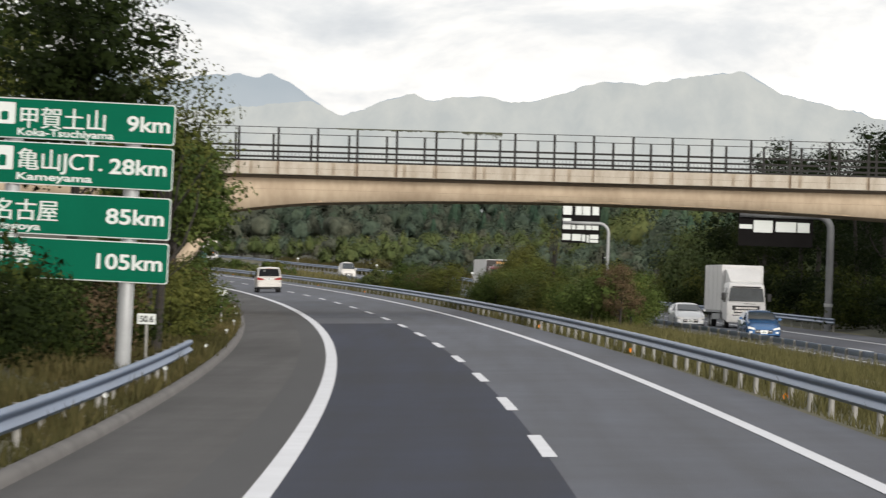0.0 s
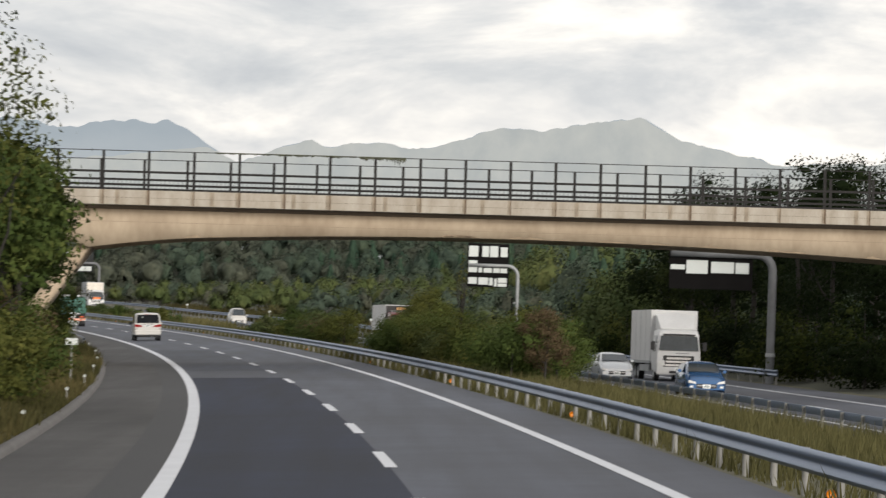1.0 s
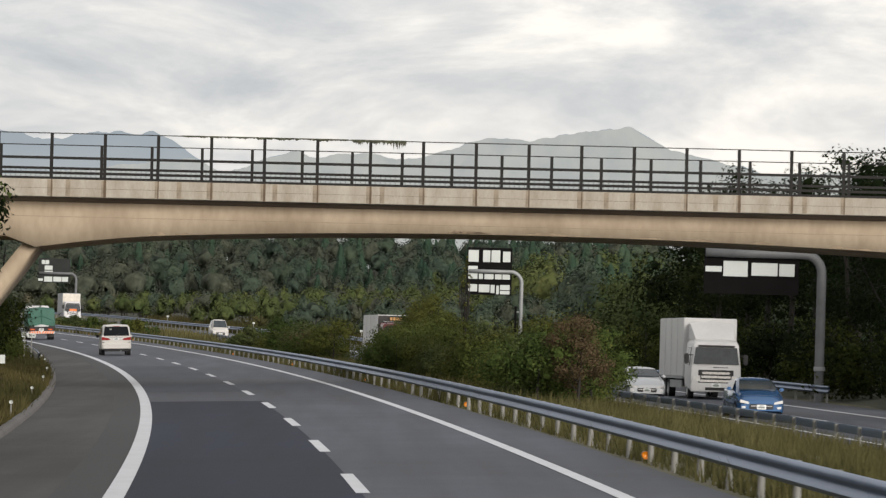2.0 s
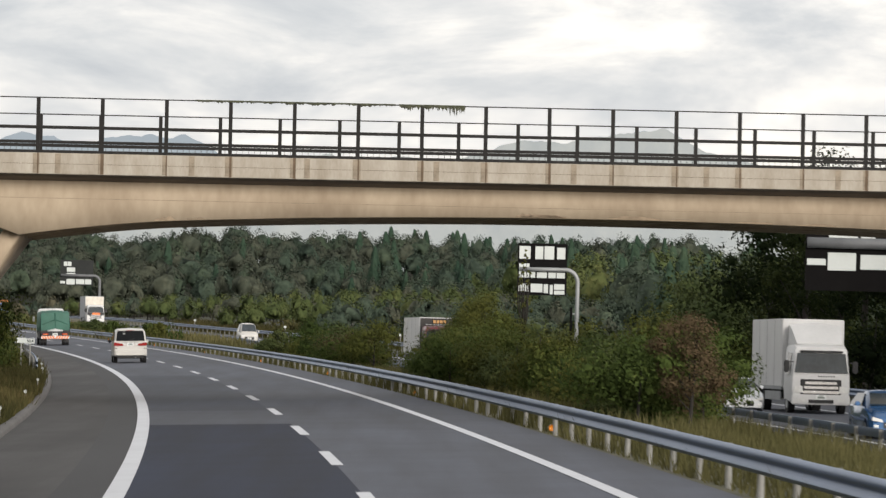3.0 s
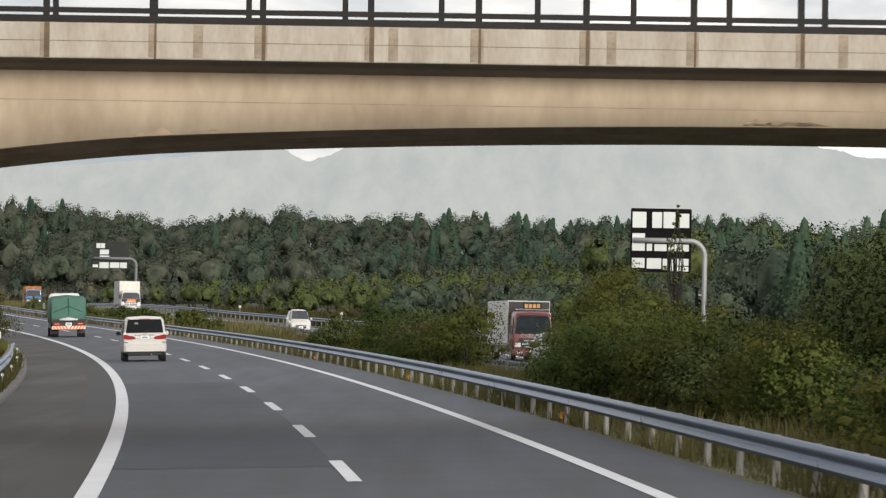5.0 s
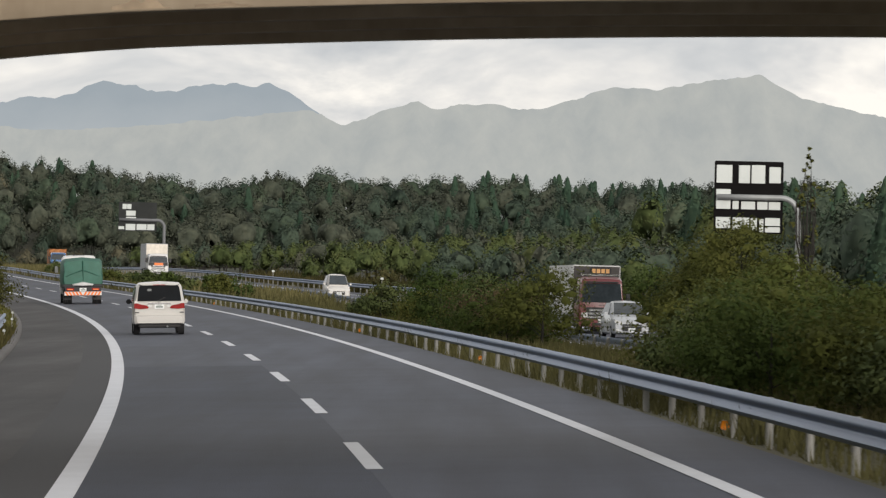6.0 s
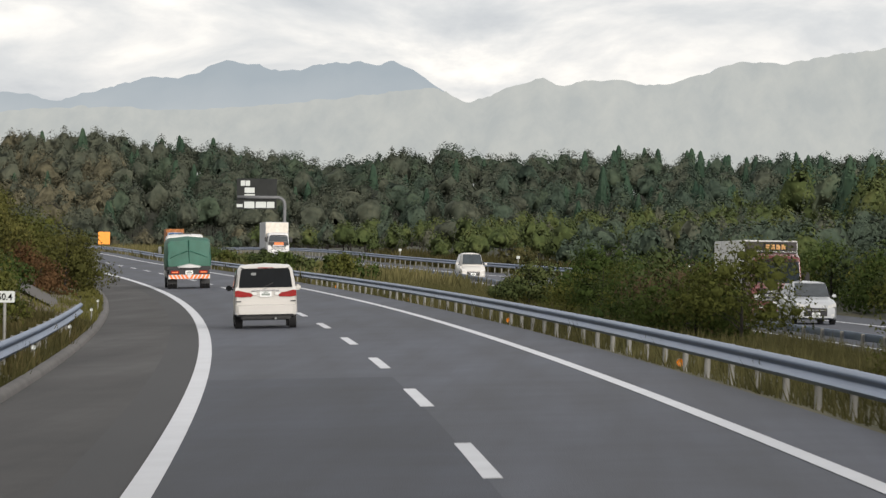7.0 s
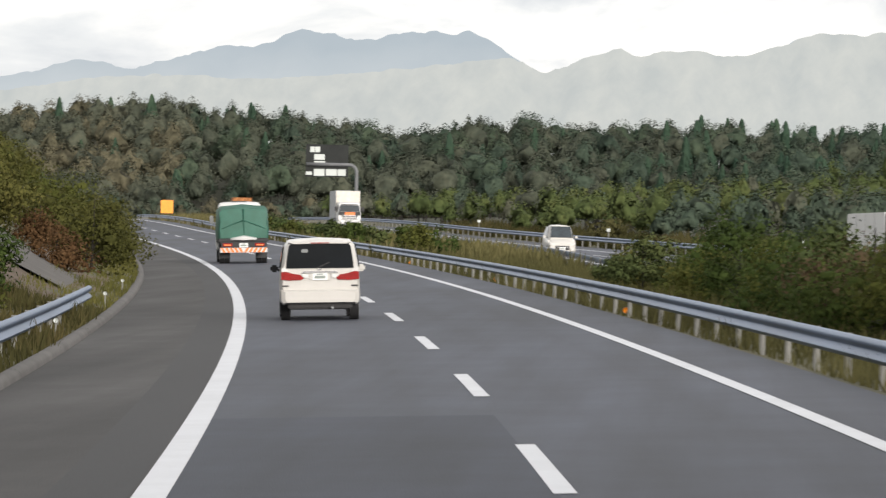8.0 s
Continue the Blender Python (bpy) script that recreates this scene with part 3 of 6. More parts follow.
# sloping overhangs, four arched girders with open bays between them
# the overhangs' underside shade is painted in with a darker concrete
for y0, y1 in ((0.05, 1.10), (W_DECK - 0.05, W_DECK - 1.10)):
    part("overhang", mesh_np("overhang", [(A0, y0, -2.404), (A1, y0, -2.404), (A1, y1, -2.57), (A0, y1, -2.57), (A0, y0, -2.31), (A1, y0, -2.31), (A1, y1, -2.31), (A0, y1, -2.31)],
                              [(0, 1, 2, 3), (7, 6, 5, 4), (0, 4, 5, 1), (1, 5, 6, 2), (2, 6, 7, 3), (3, 7, 4, 0)], SHADED_CONCRETE), BRIDGE)
aa = np.concatenate([[A0, -12.0, -3.0, -1.7], np.linspace(-0.6, 40.6, 57), [41.7, 43.0, 48.0, A1]])
for y0 in (1.10, 3.58, 5.92, W_DECK - 1.60):
    gv, gfc = [], []
    for a in aa:
        zb = soffit(a)
        gv += [(a, y0, -2.31), (a, y0, zb), (a, y0 + 0.50, zb), (a, y0 + 0.50, -2.31)]
    for i in range(len(aa) - 1):
        for j in range(4):
            gfc.append((i * 4 + j, (i + 1) * 4 + j, (i + 1) * 4 + (j + 1) % 4, i * 4 + (j + 1) % 4))
    gfc += [(0, 1, 2, 3), tuple(len(aa) * 4 - 1 - q for q in range(4))]
    part("girder", mesh_np("girder", gv, gfc, CONCRETE), BRIDGE)
for a in (-1.35, 8.0, 17.0, 26.0, 34.0, 41.35):
    part("cross_beam", box_mesh("cross_beam", CONCRETE, a - 0.2, a + 0.2, 1.6, W_DECK - 1.6, -3.3, -2.31), BRIDGE)
# weathering on the face of the outer girder
rng = np.random.default_rng(12)
WEATHER = material("weathered_streak", (0.26, 0.205, 0.145), 0.9, vary=0.25, scale=2.5, fine=14)
GRIME = material("girder_grime", (0.24, 0.185, 0.125), 0.9, vary=0.35, scale=2.0, fine=9, bump=0.1)
for i in range(26):
    a = rng.uniform(-9, 43)
    hgt = rng.uniform(0.05, 0.16)
    wid = rng.uniform(0.25, 0.9)
    z0 = soffit(a) + 0.03
    edge_ = [(a + wid * q, z0 + hgt * (0.25 + 0.75 * rng.random()) * math.sin(math.pi * (q + 1) / 2)) for q in np.linspace(-1, 1, 9)]
    gv = [(x, 1.097, soffit(x) + 0.012) for x, z in edge_] + [(x, 1.097, max(z, soffit(x) + 0.016)) for x, z in edge_]
    part("grime", mesh_np("grime", gv, [(k, k + 1, 10 + k, 9 + k) for k in range(8)], GRIME), BRIDGE)
for z in (-3.12,):
    part("board_joint", box_mesh("board_joint", WEATHER, A0, A1, 1.096, 1.11, z - 0.008, z + 0.008), BRIDGE)
# legs
for a, d in ((-0.59, -1), (40.59, 1)):
    lv = []
    for z, off, w in ((-3.9, 0.0, 0.32), (-10.6, d * 5.1, 0.42)):
        lv += [(a + off - w, 1.6, z), (a + off + w, 1.6, z), (a + off + w, W_DECK - 1.6, z), (a + off - w, W_DECK - 1.6, z)]
    part("leg", mesh_np("leg", lv, [(0, 1, 5, 4), (1, 2, 6, 5), (2, 3, 7, 6), (3, 0, 4, 7), (0, 3, 2, 1), (4, 5, 6, 7)], CONCRETE), BRIDGE)
for a0, a1 in ((A0 - 1, A0 + 2.5), (A1 - 2.5, A1 + 1)):
    part("abutment", box_mesh("abutment", CONCRETE, a0, a1, 0.6, W_DECK - 0.6, -10.5, -2.45), BRIDGE)
# railings
B_POST = box_mesh("railing_post", DARK_STEEL, -0.06, 0.06, -0.06, 0.06, -1.74, 0.0)
B_STAIN = box_mesh("joint", STAIN, -0.022, 0.022, -0.004, 0.02, -2.39, -1.745)
B_STAIN_FAINT = box_mesh("streak", material("faint_streak", (0.235, 0.195, 0.145), 0.9, vary=0.3, scale=3, fine=15), -0.09, 0.09, -0.003, 0.02, -2.37, -1.76)
rng = np.random.default_rng(11)
for i in range(-14, 32):
    a = i * 2.008
    part("railing_post", B_POST, BRIDGE, Matrix.Translation((a, 0.14, 0)))
    part("joint", B_STAIN, BRIDGE, Matrix.Translation((a + 0.02, 0, 0)) @ Matrix.Diagonal((0.9 + 1.6 * rng.random(), 1, 1, 1)))
    part("streak", B_STAIN_FAINT, BRIDGE, Matrix.Translation((a - 0.03, 0.001, 0)) @ Matrix.Diagonal((0.7 + 0.7 * rng.random(), 1, 1, 1)))
    if i % 2 == 0:
        part("streak", B_STAIN_FAINT, BRIDGE, Matrix.Translation((a + rng.uniform(0.4, 1.6), 0, 0)))
part("joint", box_mesh("joint", STAIN, A0, A1, -0.0035, 0.02, -2.085, -2.075), BRIDGE)
for z, h, w in ((0.0, 0.035, 0.04), (-0.93, 0.10, 0.08), (-1.50, 0.10, 0.08), (-1.69, 0.09, 0.10)):
    part("rail", box_mesh("rail", DARK_STEEL, A0, A1, 0.14 - w / 2 - 0.03, 0.14 + w / 2 - 0.03, z - h / 2, z + h / 2), BRIDGE)
for i in range(-14, 32):
    part("railing_post", B_POST, BRIDGE, Matrix.Translation((i * 2.008 - 0.39, W_DECK - 0.16, 0)))
BAR_ME = box_mesh("baluster", STEEL_DARKER, -0.008, 0.008, W_DECK - 0.165, W_DECK - 0.15, -1.46, -0.97)
for i in range(-20, 150):
    part("baluster", BAR_ME, BRIDGE, Matrix.Translation((i * 0.20, 0, 0)))
for z, h in ((0.0, 0.035), (-0.93, 0.10), (-1.50, 0.10), (-1.70, 0.05)):
    part("rail", box_mesh("rail", DARK_STEEL, A0, A1, W_DECK - 0.20, W_DECK - 0.12, z - h / 2, z + h / 2), BRIDGE)

# ================= distant mountains =================
PEAKS = [-800, 150, -686, 167, -653, 175, -623, 184, -586, 182, -567, 176, -526, 187, -465, 202, -443, 200, -394, 219, -369, 213, -338, 209, -267, 219, -245, 215, -228, 221, -195, 201, -157, 177, -134, 187, -88, 203, -63, 196, -31, 204, 35, 198, 113, 224, 153, 221, 187, 227, 255, 238, 294, 216, 361, 202, 400, 194, 520, 200, 800, 175]
px, pz = np.array(PEAKS[0::2], float), np.array(PEAKS[1::2], float)
mx = np.linspace(-800, 800, 400)
rng = np.random.default_rng(3)
top = np.interp(mx, px, pz)
top = np.convolve(np.pad(top, 1, mode="edge"), np.ones(3) / 3, "valid") + np.convolve(rng.normal(0, 1.6, 402), np.ones(3) / 3, "valid")
rows_ = []
for r in range(14):
    q = r / 13
    spur = 40 * np.sin(mx * 0.045 + 1.7 * np.sin(mx * 0.011)) * q * (1 - 0.3 * q) + 14 * np.sin(mx * 0.13 + 3 * q)
    rows_.append(np.stack([mx, 4450 - 420 * q + spur * 0.5, top * (1 - q) ** 1.15 - 8 * q], -1))
MV = np.concatenate(rows_)
mi = np.arange(len(MV)).reshape(14, 400)
mf = np.stack([mi[:-1, :-1], mi[1:, :-1], mi[1:, 1:], mi[:-1, 1:]], -1).reshape(-1, 4)
# haze is painted as a pale glow, paler towards the foot
HAZE = bpy.data.materials.new("hazy_mountain")
HAZE.use_nodes = True
ht = HAZE.node_tree
hb = ht.nodes["Principled BSDF"]
hco = ht.nodes.new("ShaderNodeTexCoord")
hs = ht.nodes.new("ShaderNodeSeparateXYZ")
ht.links.new(hco.outputs["Object"], hs.inputs[0])
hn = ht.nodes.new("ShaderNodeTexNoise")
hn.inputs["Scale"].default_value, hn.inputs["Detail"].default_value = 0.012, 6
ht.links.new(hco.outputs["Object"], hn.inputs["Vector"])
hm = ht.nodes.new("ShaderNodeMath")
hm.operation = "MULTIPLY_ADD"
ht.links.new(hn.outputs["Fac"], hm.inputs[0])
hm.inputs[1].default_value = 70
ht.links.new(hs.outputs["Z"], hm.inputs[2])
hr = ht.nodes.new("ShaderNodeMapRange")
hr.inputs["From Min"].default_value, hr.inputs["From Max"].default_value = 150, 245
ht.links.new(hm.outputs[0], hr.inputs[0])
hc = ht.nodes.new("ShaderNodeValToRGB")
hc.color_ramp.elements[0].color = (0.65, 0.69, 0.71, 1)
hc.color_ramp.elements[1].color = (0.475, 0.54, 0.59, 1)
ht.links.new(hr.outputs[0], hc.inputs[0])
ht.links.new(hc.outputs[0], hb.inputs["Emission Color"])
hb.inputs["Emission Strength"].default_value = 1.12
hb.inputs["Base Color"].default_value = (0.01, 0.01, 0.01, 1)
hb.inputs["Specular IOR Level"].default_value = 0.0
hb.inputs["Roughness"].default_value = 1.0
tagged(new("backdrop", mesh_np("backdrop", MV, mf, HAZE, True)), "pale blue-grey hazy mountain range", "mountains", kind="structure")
# the nearer, paler range before it
SPUR = [-800, 140, -710, 150, -610, 166, -505, 172, -440, 167, -370, 173, -295, 181, -242, 187, -200, 194, -186, 192, -157, 178]
NEAR = 0.885
fx = np.linspace(-800, 800, 400)
low = np.interp(fx, SPUR[0::2], SPUR[1::2]) + np.convolve(rng.normal(0, 1.5, 402), np.ones(3) / 3, "valid")
ftop = np.where(fx < -180, np.minimum(low, top - 0.5), top + 0.6)
rows_ = []
for r in range(16):
    q = r / 15
    spur = 30 * np.sin(fx * 0.06 + 2.1 * np.sin(fx * 0.013)) * q + 10 * np.sin(fx * 0.17 + 4 * q)
    rows_.append(np.stack([fx * NEAR, 3950 - 380 * q + spur * 0.6, (ftop * (1 - q) ** 1.1 - 8 * q) * NEAR], -1))
# this ridge's haze is painted too, as an even mottled glow
HAZE2 = bpy.data.materials.new("pale_hazy_ridge")
HAZE2.use_nodes = True
h2 = HAZE2.node_tree
h2b = h2.nodes["Principled BSDF"]
h2c = h2.nodes.new("ShaderNodeTexCoord")
h2m = h2.nodes.new("ShaderNodeMapping")
h2m.inputs["Scale"].default_value, h2m.inputs["Rotation"].default_value = (1, 0.4, 0.45), (0, 0.5, 0)
h2.links.new(h2c.outputs["Object"], h2m.inputs[0])
h2n = h2.nodes.new("ShaderNodeTexNoise")
h2n.inputs["Scale"].default_value, h2n.inputs["Detail"].default_value, h2n.inputs["Roughness"].default_value = 0.035, 9, 0.62
h2.links.new(h2m.outputs[0], h2n.inputs["Vector"])
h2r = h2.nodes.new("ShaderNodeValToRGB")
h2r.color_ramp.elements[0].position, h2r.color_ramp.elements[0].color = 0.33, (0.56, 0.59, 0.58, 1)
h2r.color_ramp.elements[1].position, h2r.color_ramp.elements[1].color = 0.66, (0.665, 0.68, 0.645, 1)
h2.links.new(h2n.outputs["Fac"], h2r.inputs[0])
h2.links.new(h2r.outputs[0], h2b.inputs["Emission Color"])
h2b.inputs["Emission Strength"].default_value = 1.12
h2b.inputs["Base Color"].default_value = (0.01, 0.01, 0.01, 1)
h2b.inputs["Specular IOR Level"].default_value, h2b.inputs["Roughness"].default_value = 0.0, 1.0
fi = np.arange(16 * 400).reshape(16, 400)
ff = np.stack([fi[:-1, :-1], fi[1:, :-1], fi[1:, 1:], fi[:-1, 1:]], -1).reshape(-1, 4)
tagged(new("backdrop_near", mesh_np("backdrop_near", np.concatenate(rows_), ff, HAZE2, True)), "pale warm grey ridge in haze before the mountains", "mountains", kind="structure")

# ================= signs =================


def text_mesh(words, size, mat, width=None):
    plain = words.isascii()
    cu = bpy.data.curves.new("lettering", "FONT")
    cu.body, cu.size, cu.extrude = words, size, 0.003
    cu.offset = 0.008 * size / 0.4 if plain else 0.0
    tmp = new("lettering_tmp", cu)
    one = bpy.data.meshes.new_from_object(tmp)
    bpy.data.objects.remove(tmp)
    bpy.data.curves.remove(cu)
    bm = bmesh.new()
    for dx, dz in ((0, 0),) if plain else ((0, 0), (0.014, 0.0012), (0.007, 0.0024)):
        n0 = len(bm.verts)
        bm.from_mesh(one)
        bm.verts.ensure_lookup_table()
        for v in bm.verts[n0:]:
            v.co.x += dx
            v.co.z += dz
    x0 = min(v.co.x for v in bm.verts)
    span = max(v.co.x for v in bm.verts) - x0
    for v in bm.verts:
        v.co.x = (v.co.x - x0) * ((width / span) if width else 1.0)
    bpy.data.meshes.remove(one)
    return bm_mesh("lettering", bm, mat)


STAND = pose(0, 0, 0, 90, 0, 0)


def panel_mesh(name, mat, x0, x1, y0, y1, z0, z1, r=0.06):
    """A flat board with rounded corners, standing in x and z."""
    bm = bmesh.new()
    vs = []
    for cx, cz, a0 in ((x1 - r, z1 - r, 0), (x0 + r, z1 - r, 90), (x0 + r, z0 + r, 180), (x1 - r, z0 + r, 270)):
        for k in range(5):
            a = radians(a0 + k * 22.5)
            vs.append(bm.verts.new((cx + r * math.cos(a), y0, cz + r * math.sin(a))))
    f = bm.faces.new(vs)
    e = bmesh.ops.extrude_face_region(bm, geom=[f])
    for v in e["geom"]:
        if isinstance(v, bmesh.types.BMVert):
            v.co.y = y1
    bmesh.ops.recalc_face_normals(bm, faces=bm.faces)
    return bm_mesh(name, bm, mat)


sign = tagged(empty("direction_sign", Matrix.Translation((-8.22, 86.5, 6.16)) @ pose(0, 0, 0, 0, 1.0, 0)), "green expressway distance sign of four boards with white lettering", "road sign")
SIGN_ROWS = [
    (0.0, -0.87, [("甲賀土山", 0.50, -3.36, 1.85, -0.60), ("Koka-Tsuchiyama", 0.22, -3.41, 2.09, -0.80)], "9km", -1.04, 0.93, True),
    (-0.94, -1.86, [("亀山JCT.", 0.50, -3.38, 1.85, -1.50), ("Kameyama", 0.22, -3.38, 1.64, -1.76)], "28km", -1.38, 1.24, True),
    (-2.02, -2.93, [("名古屋", 0.50, -3.84, 1.40, -2.60), ("Nagoya", 0.22, -3.84, 1.03, -2.84)], "85km", -1.40, 1.26, False),
    (-3.00, -3.88, [("伊勢", 0.50, -3.88, 0.92, -3.57)], "105km", -1.55, 1.42, False),
]
for z1, z0, words, dist, dx, dw, icon in SIGN_ROWS:
    edge = part("board_edge", panel_mesh("board_edge", SIGN_WHITE, -4.40, 0.0, 0.0, 0.05, z0, z1), sign, label="white rim of the board")
    brd = part("board", panel_mesh("board", SIGN_GREEN, -4.38, -0.02, -0.008, 0.0, z0 + 0.02, z1 - 0.02), sign)
    for w, size, x, wid, z in words:
        part("lettering", text_mesh(w, size, SIGN_WHITE, wid), brd, Matrix.Translation((x, -0.012, z)) @ STAND)
    part("lettering", text_mesh(dist, 0.46, SIGN_WHITE, dw), brd, Matrix.Translation((dx, -0.012, z1 - 0.60)) @ STAND)
    if icon:
        part("symbol", panel_mesh("symbol", SIGN_WHITE, -4.10, -3.47, -0.014, -0.008, z0 + 0.30, z1 - 0.10, 0.03), brd)
        part("symbol_mark", panel_mesh("symbol_mark", SIGN_GREEN, -3.78, -3.62, -0.018, -0.014, z0 + 0.38, z1 - 0.30, 0.04), brd)
for x in (-0.90, -3.48):
    part("pole", tube_mesh("pole", GALV, [(x, 0.22, -6.4), (x, 0.22, -3.0), (x, 0.22, -0.1)], 0.17, 16), sign, label="galvanised steel pole")
    for z in (-0.42, -1.4, -2.5, -3.45):
        part("bracket", box_mesh("bracket", GALV, x - 0.22, x + 0.22, 0.05, 0.12, z - 0.05, z + 0.05), sign)


def cantilever_sign(m, pole_x, base, arm_z, arm_l, panel, plates, label, r=0.14, back=SIGN_BACK, steel=GALV):
    """Pole, curved elbow, arm, a dark board seen from behind and its pale plates. x runs to the right, z up."""
    sg = tagged(empty("gantry_sign", m), label, "road sign", "cantilever signs")
    pts = [(pole_x, 0, base), (pole_x, 0, (base + arm_z) / 2), (pole_x, 0, arm_z - 0.85)]
    for k in range(1, 7):
        a = radians(15 * k)
        pts.append((pole_x - 0.85 + 0.85 * math.cos(a), 0, arm_z - 0.85 + 0.85 * math.sin(a)))
    pts += [((arm_l + pole_x) / 2, 0, arm_z), (arm_l, 0, arm_z)]
    part("pole", tube_mesh("pole", steel, pts, r, 14), sg, label="galvanised steel pole with curved arm")
    part("collar", tube_mesh("collar", GALV, [(pole_x, 0, base + 1.9), (pole_x, 0, base + 2.1)], r * 1.2, 14), sg)
    x0, x1, z0, z1 = panel
    brd = part("board", panel_mesh("board", back, x0, x1, 0.16, 0.24, z0, z1, 0.08), sg, label="dark board seen from behind")
    for a, b, c, d in plates:
        part("plate", panel_mesh("plate", SIGN_WHITE, a, b, 0.135, 0.16, c, d, 0.02), brd, label="plain white plate")
    return sg


# the sign whose three rows show above the median shrubs
sign_b = cantilever_sign(Matrix.Translation((5.02, 370.0, 0)), 4.10, 1.2, 8.60, 0.15, (0.0, 3.35, 6.85, 10.36),
                [(0.10, 0.86, 9.29, 10.16), (1.18, 1.72, 9.29, 10.16), (1.80, 2.46, 9.29, 10.18), (2.66, 3.22, 9.32, 10.10),
                 (0.10, 0.80, 8.02, 8.98), (0.90, 1.20, 8.02, 8.42), (1.32, 2.0, 8.02, 8.40), (2.1, 2.6, 8.02, 8.40), (2.66, 3.22, 8.02, 8.40),
                 (0.10, 0.80, 7.08, 7.62), (0.92, 1.72, 7.04, 7.62), (1.80, 2.10, 7.00, 7.60), (2.22, 2.42, 6.92, 7.56), (2.50, 3.22, 7.24, 7.62), (2.50, 3.22, 6.92, 7.18)],
                "dark sign back with white plates on a galvanised cantilever pole")
part("cable_duct", box_mesh("cable_duct", SIGN_BACK, 3.62, 3.78, -0.08, 0.08, 3.4, 6.05, bevel=0.02), sign_b, label="black cable duct beside the pole")
for z in (3.8, 5.6):
    part("bracket", box_mesh("bracket", GALV, 3.76, 4.0, -0.03, 0.03, z, z + 0.08), sign_b)
cantilever_sign(Matrix.Translation((13.56, 251.0, 0)), 5.50, 0.2, 7.52, 0.05, (0.0, 4.45, 5.60, 8.02),
                [(0.93, 2.10, 7.40, 7.94), (2.22, 2.80, 7.40, 7.93), (0.06, 0.82, 6.62, 6.88), (0.90, 2.04, 6.42, 7.14), (2.22, 3.44, 6.48, 7.08), (3.52, 4.24, 6.48, 7.06)],
                "long dark sign back with white plates on a cantilever pole", 0.22, steel=STEEL_DARKER)
# haze is put into the far board's colour, lighter than SIGN_BACK
cantilever_sign(Matrix.Translation((-50.9, 680.0, 0)), 5.65, 5.6, 12.45, 0.2, (0.1, 4.7, 11.1, 14.6),
                [(0.55, 1.05, 13.75, 14.35), (1.10, 1.62, 13.75, 14.35), (1.0, 2.15, 12.95, 13.55), (1.0, 2.2, 12.65, 12.80), (0.12, 0.80, 11.3, 11.65),
                 (0.98, 2.15, 11.2, 11.95), (2.30, 3.50, 11.25, 11.95), (3.58, 4.45, 11.25, 11.95)],
                "distant dark sign back with white plates on a cantilever pole", 0.19, material("sign_back_hazed", (0.018, 0.020, 0.019), 0.9, vary=0.25, scale=1, fine=10, bump=0.02), STEEL_DARKER)


def km_post(s, u, words):
    kp = tagged(empty("kilometre_post", Matrix.Translation(at(s, u, 0, ground_z)) @ pose(0, 0, 0, 0, 0, head(s))), "small white kilometre plate on a thin post by the guardrail", "sign", "kilometre posts")
    part("post", tube_mesh("post", POST_WHITE, [(0, 0, -0.3), (0, 0, 0.6), (0, 0, 1.45)], 0.03, 10), kp)
    plate = part("plate", panel_mesh("plate", SIGN_WHITE, -0.20, 0.20, -0.04, -0.025, 1.25, 1.48, 0.02), kp, label="white enamelled plate")
    if words:
        part("lettering", text_mesh(words, 0.19, SIGN_BACK, 0.30), plate, Matrix.Translation((-0.15, -0.043, 1.30)) @ STAND)


km_post(87.2, -7.55, "50.6")
km_post(165.0, -7.6, "")
km_post(275.0, -7.6, "50.4")
km_post(270.0, -8.0, "")

# delineators by the kerb, and on the far carriageway
DL_POST = tube_mesh("stalk", POST_WHITE, [(0, 0, -0.1), (0, 0, 0.2), (0, 0, 0.42)], 0.018, 8)
DL_DISC = tube_mesh("disc", SIGN_WHITE, [(0, -0.015, 0.42), (0, 0.015, 0.42)], 0.05, 12)
for s in (66, 86, 112, 138.7, 160, 181.7, 205, 228.6, 259.7, 276, 298, 325.8, 346):
    dl = tagged(empty("delineator", Matrix.Translation(at(s, -7.05, 0.05)) @ pose(0, 0, 0, 0, 0, head(s))), "small round white delineator on a stalk behind the kerb", "delineator", "kerb delineators")
    part("stalk", DL_POST, dl)
    part("disc", DL_DISC, dl)
FAR_POST = tube_mesh("stalk", POST_WHITE, [(0, 0, -0.1), (0, 0, 0.7), (0, 0, 1.25)], 0.04, 8)
FAR_HEAD = box_mesh("plate", SIGN_WHITE, -0.13, 0.13, -0.03, 0.03, 1.18, 1.40, bevel=0.01)
for s in (446, 524, 602):
    dl = tagged(empty("delineator", Matrix.Translation(at(s, 29.5, 0.0, ground_z)) @ pose(0, 0, 0, 0, 0, head(s))), "white delineator plate on a post behind the far guardrail", "delineator", "far delineators")
    part("stalk", FAR_POST, dl)
    part("plate", FAR_HEAD, dl)
# orange works board far along the median
ob_ = tagged(empty("works_board", Matrix.Translation(at(740, 7.6, 0.0, ground_z)) @ pose(0, 0, 0, 0, 0, head(740))), "orange works board on two short posts in the median", "road sign")
part("board", panel_mesh("board", material("orange_board", (0.80, 0.28, 0.01), 0.5), -0.75, 0.75, -0.02, 0.03, 0.9, 2.5, 0.05), ob_)
for x in (-0.55, 0.55):
    part("post", box_mesh("post", DARK_STEEL, x - 0.05, x + 0.05, 0.03, 0.13, -0.3, 2.2), ob_)
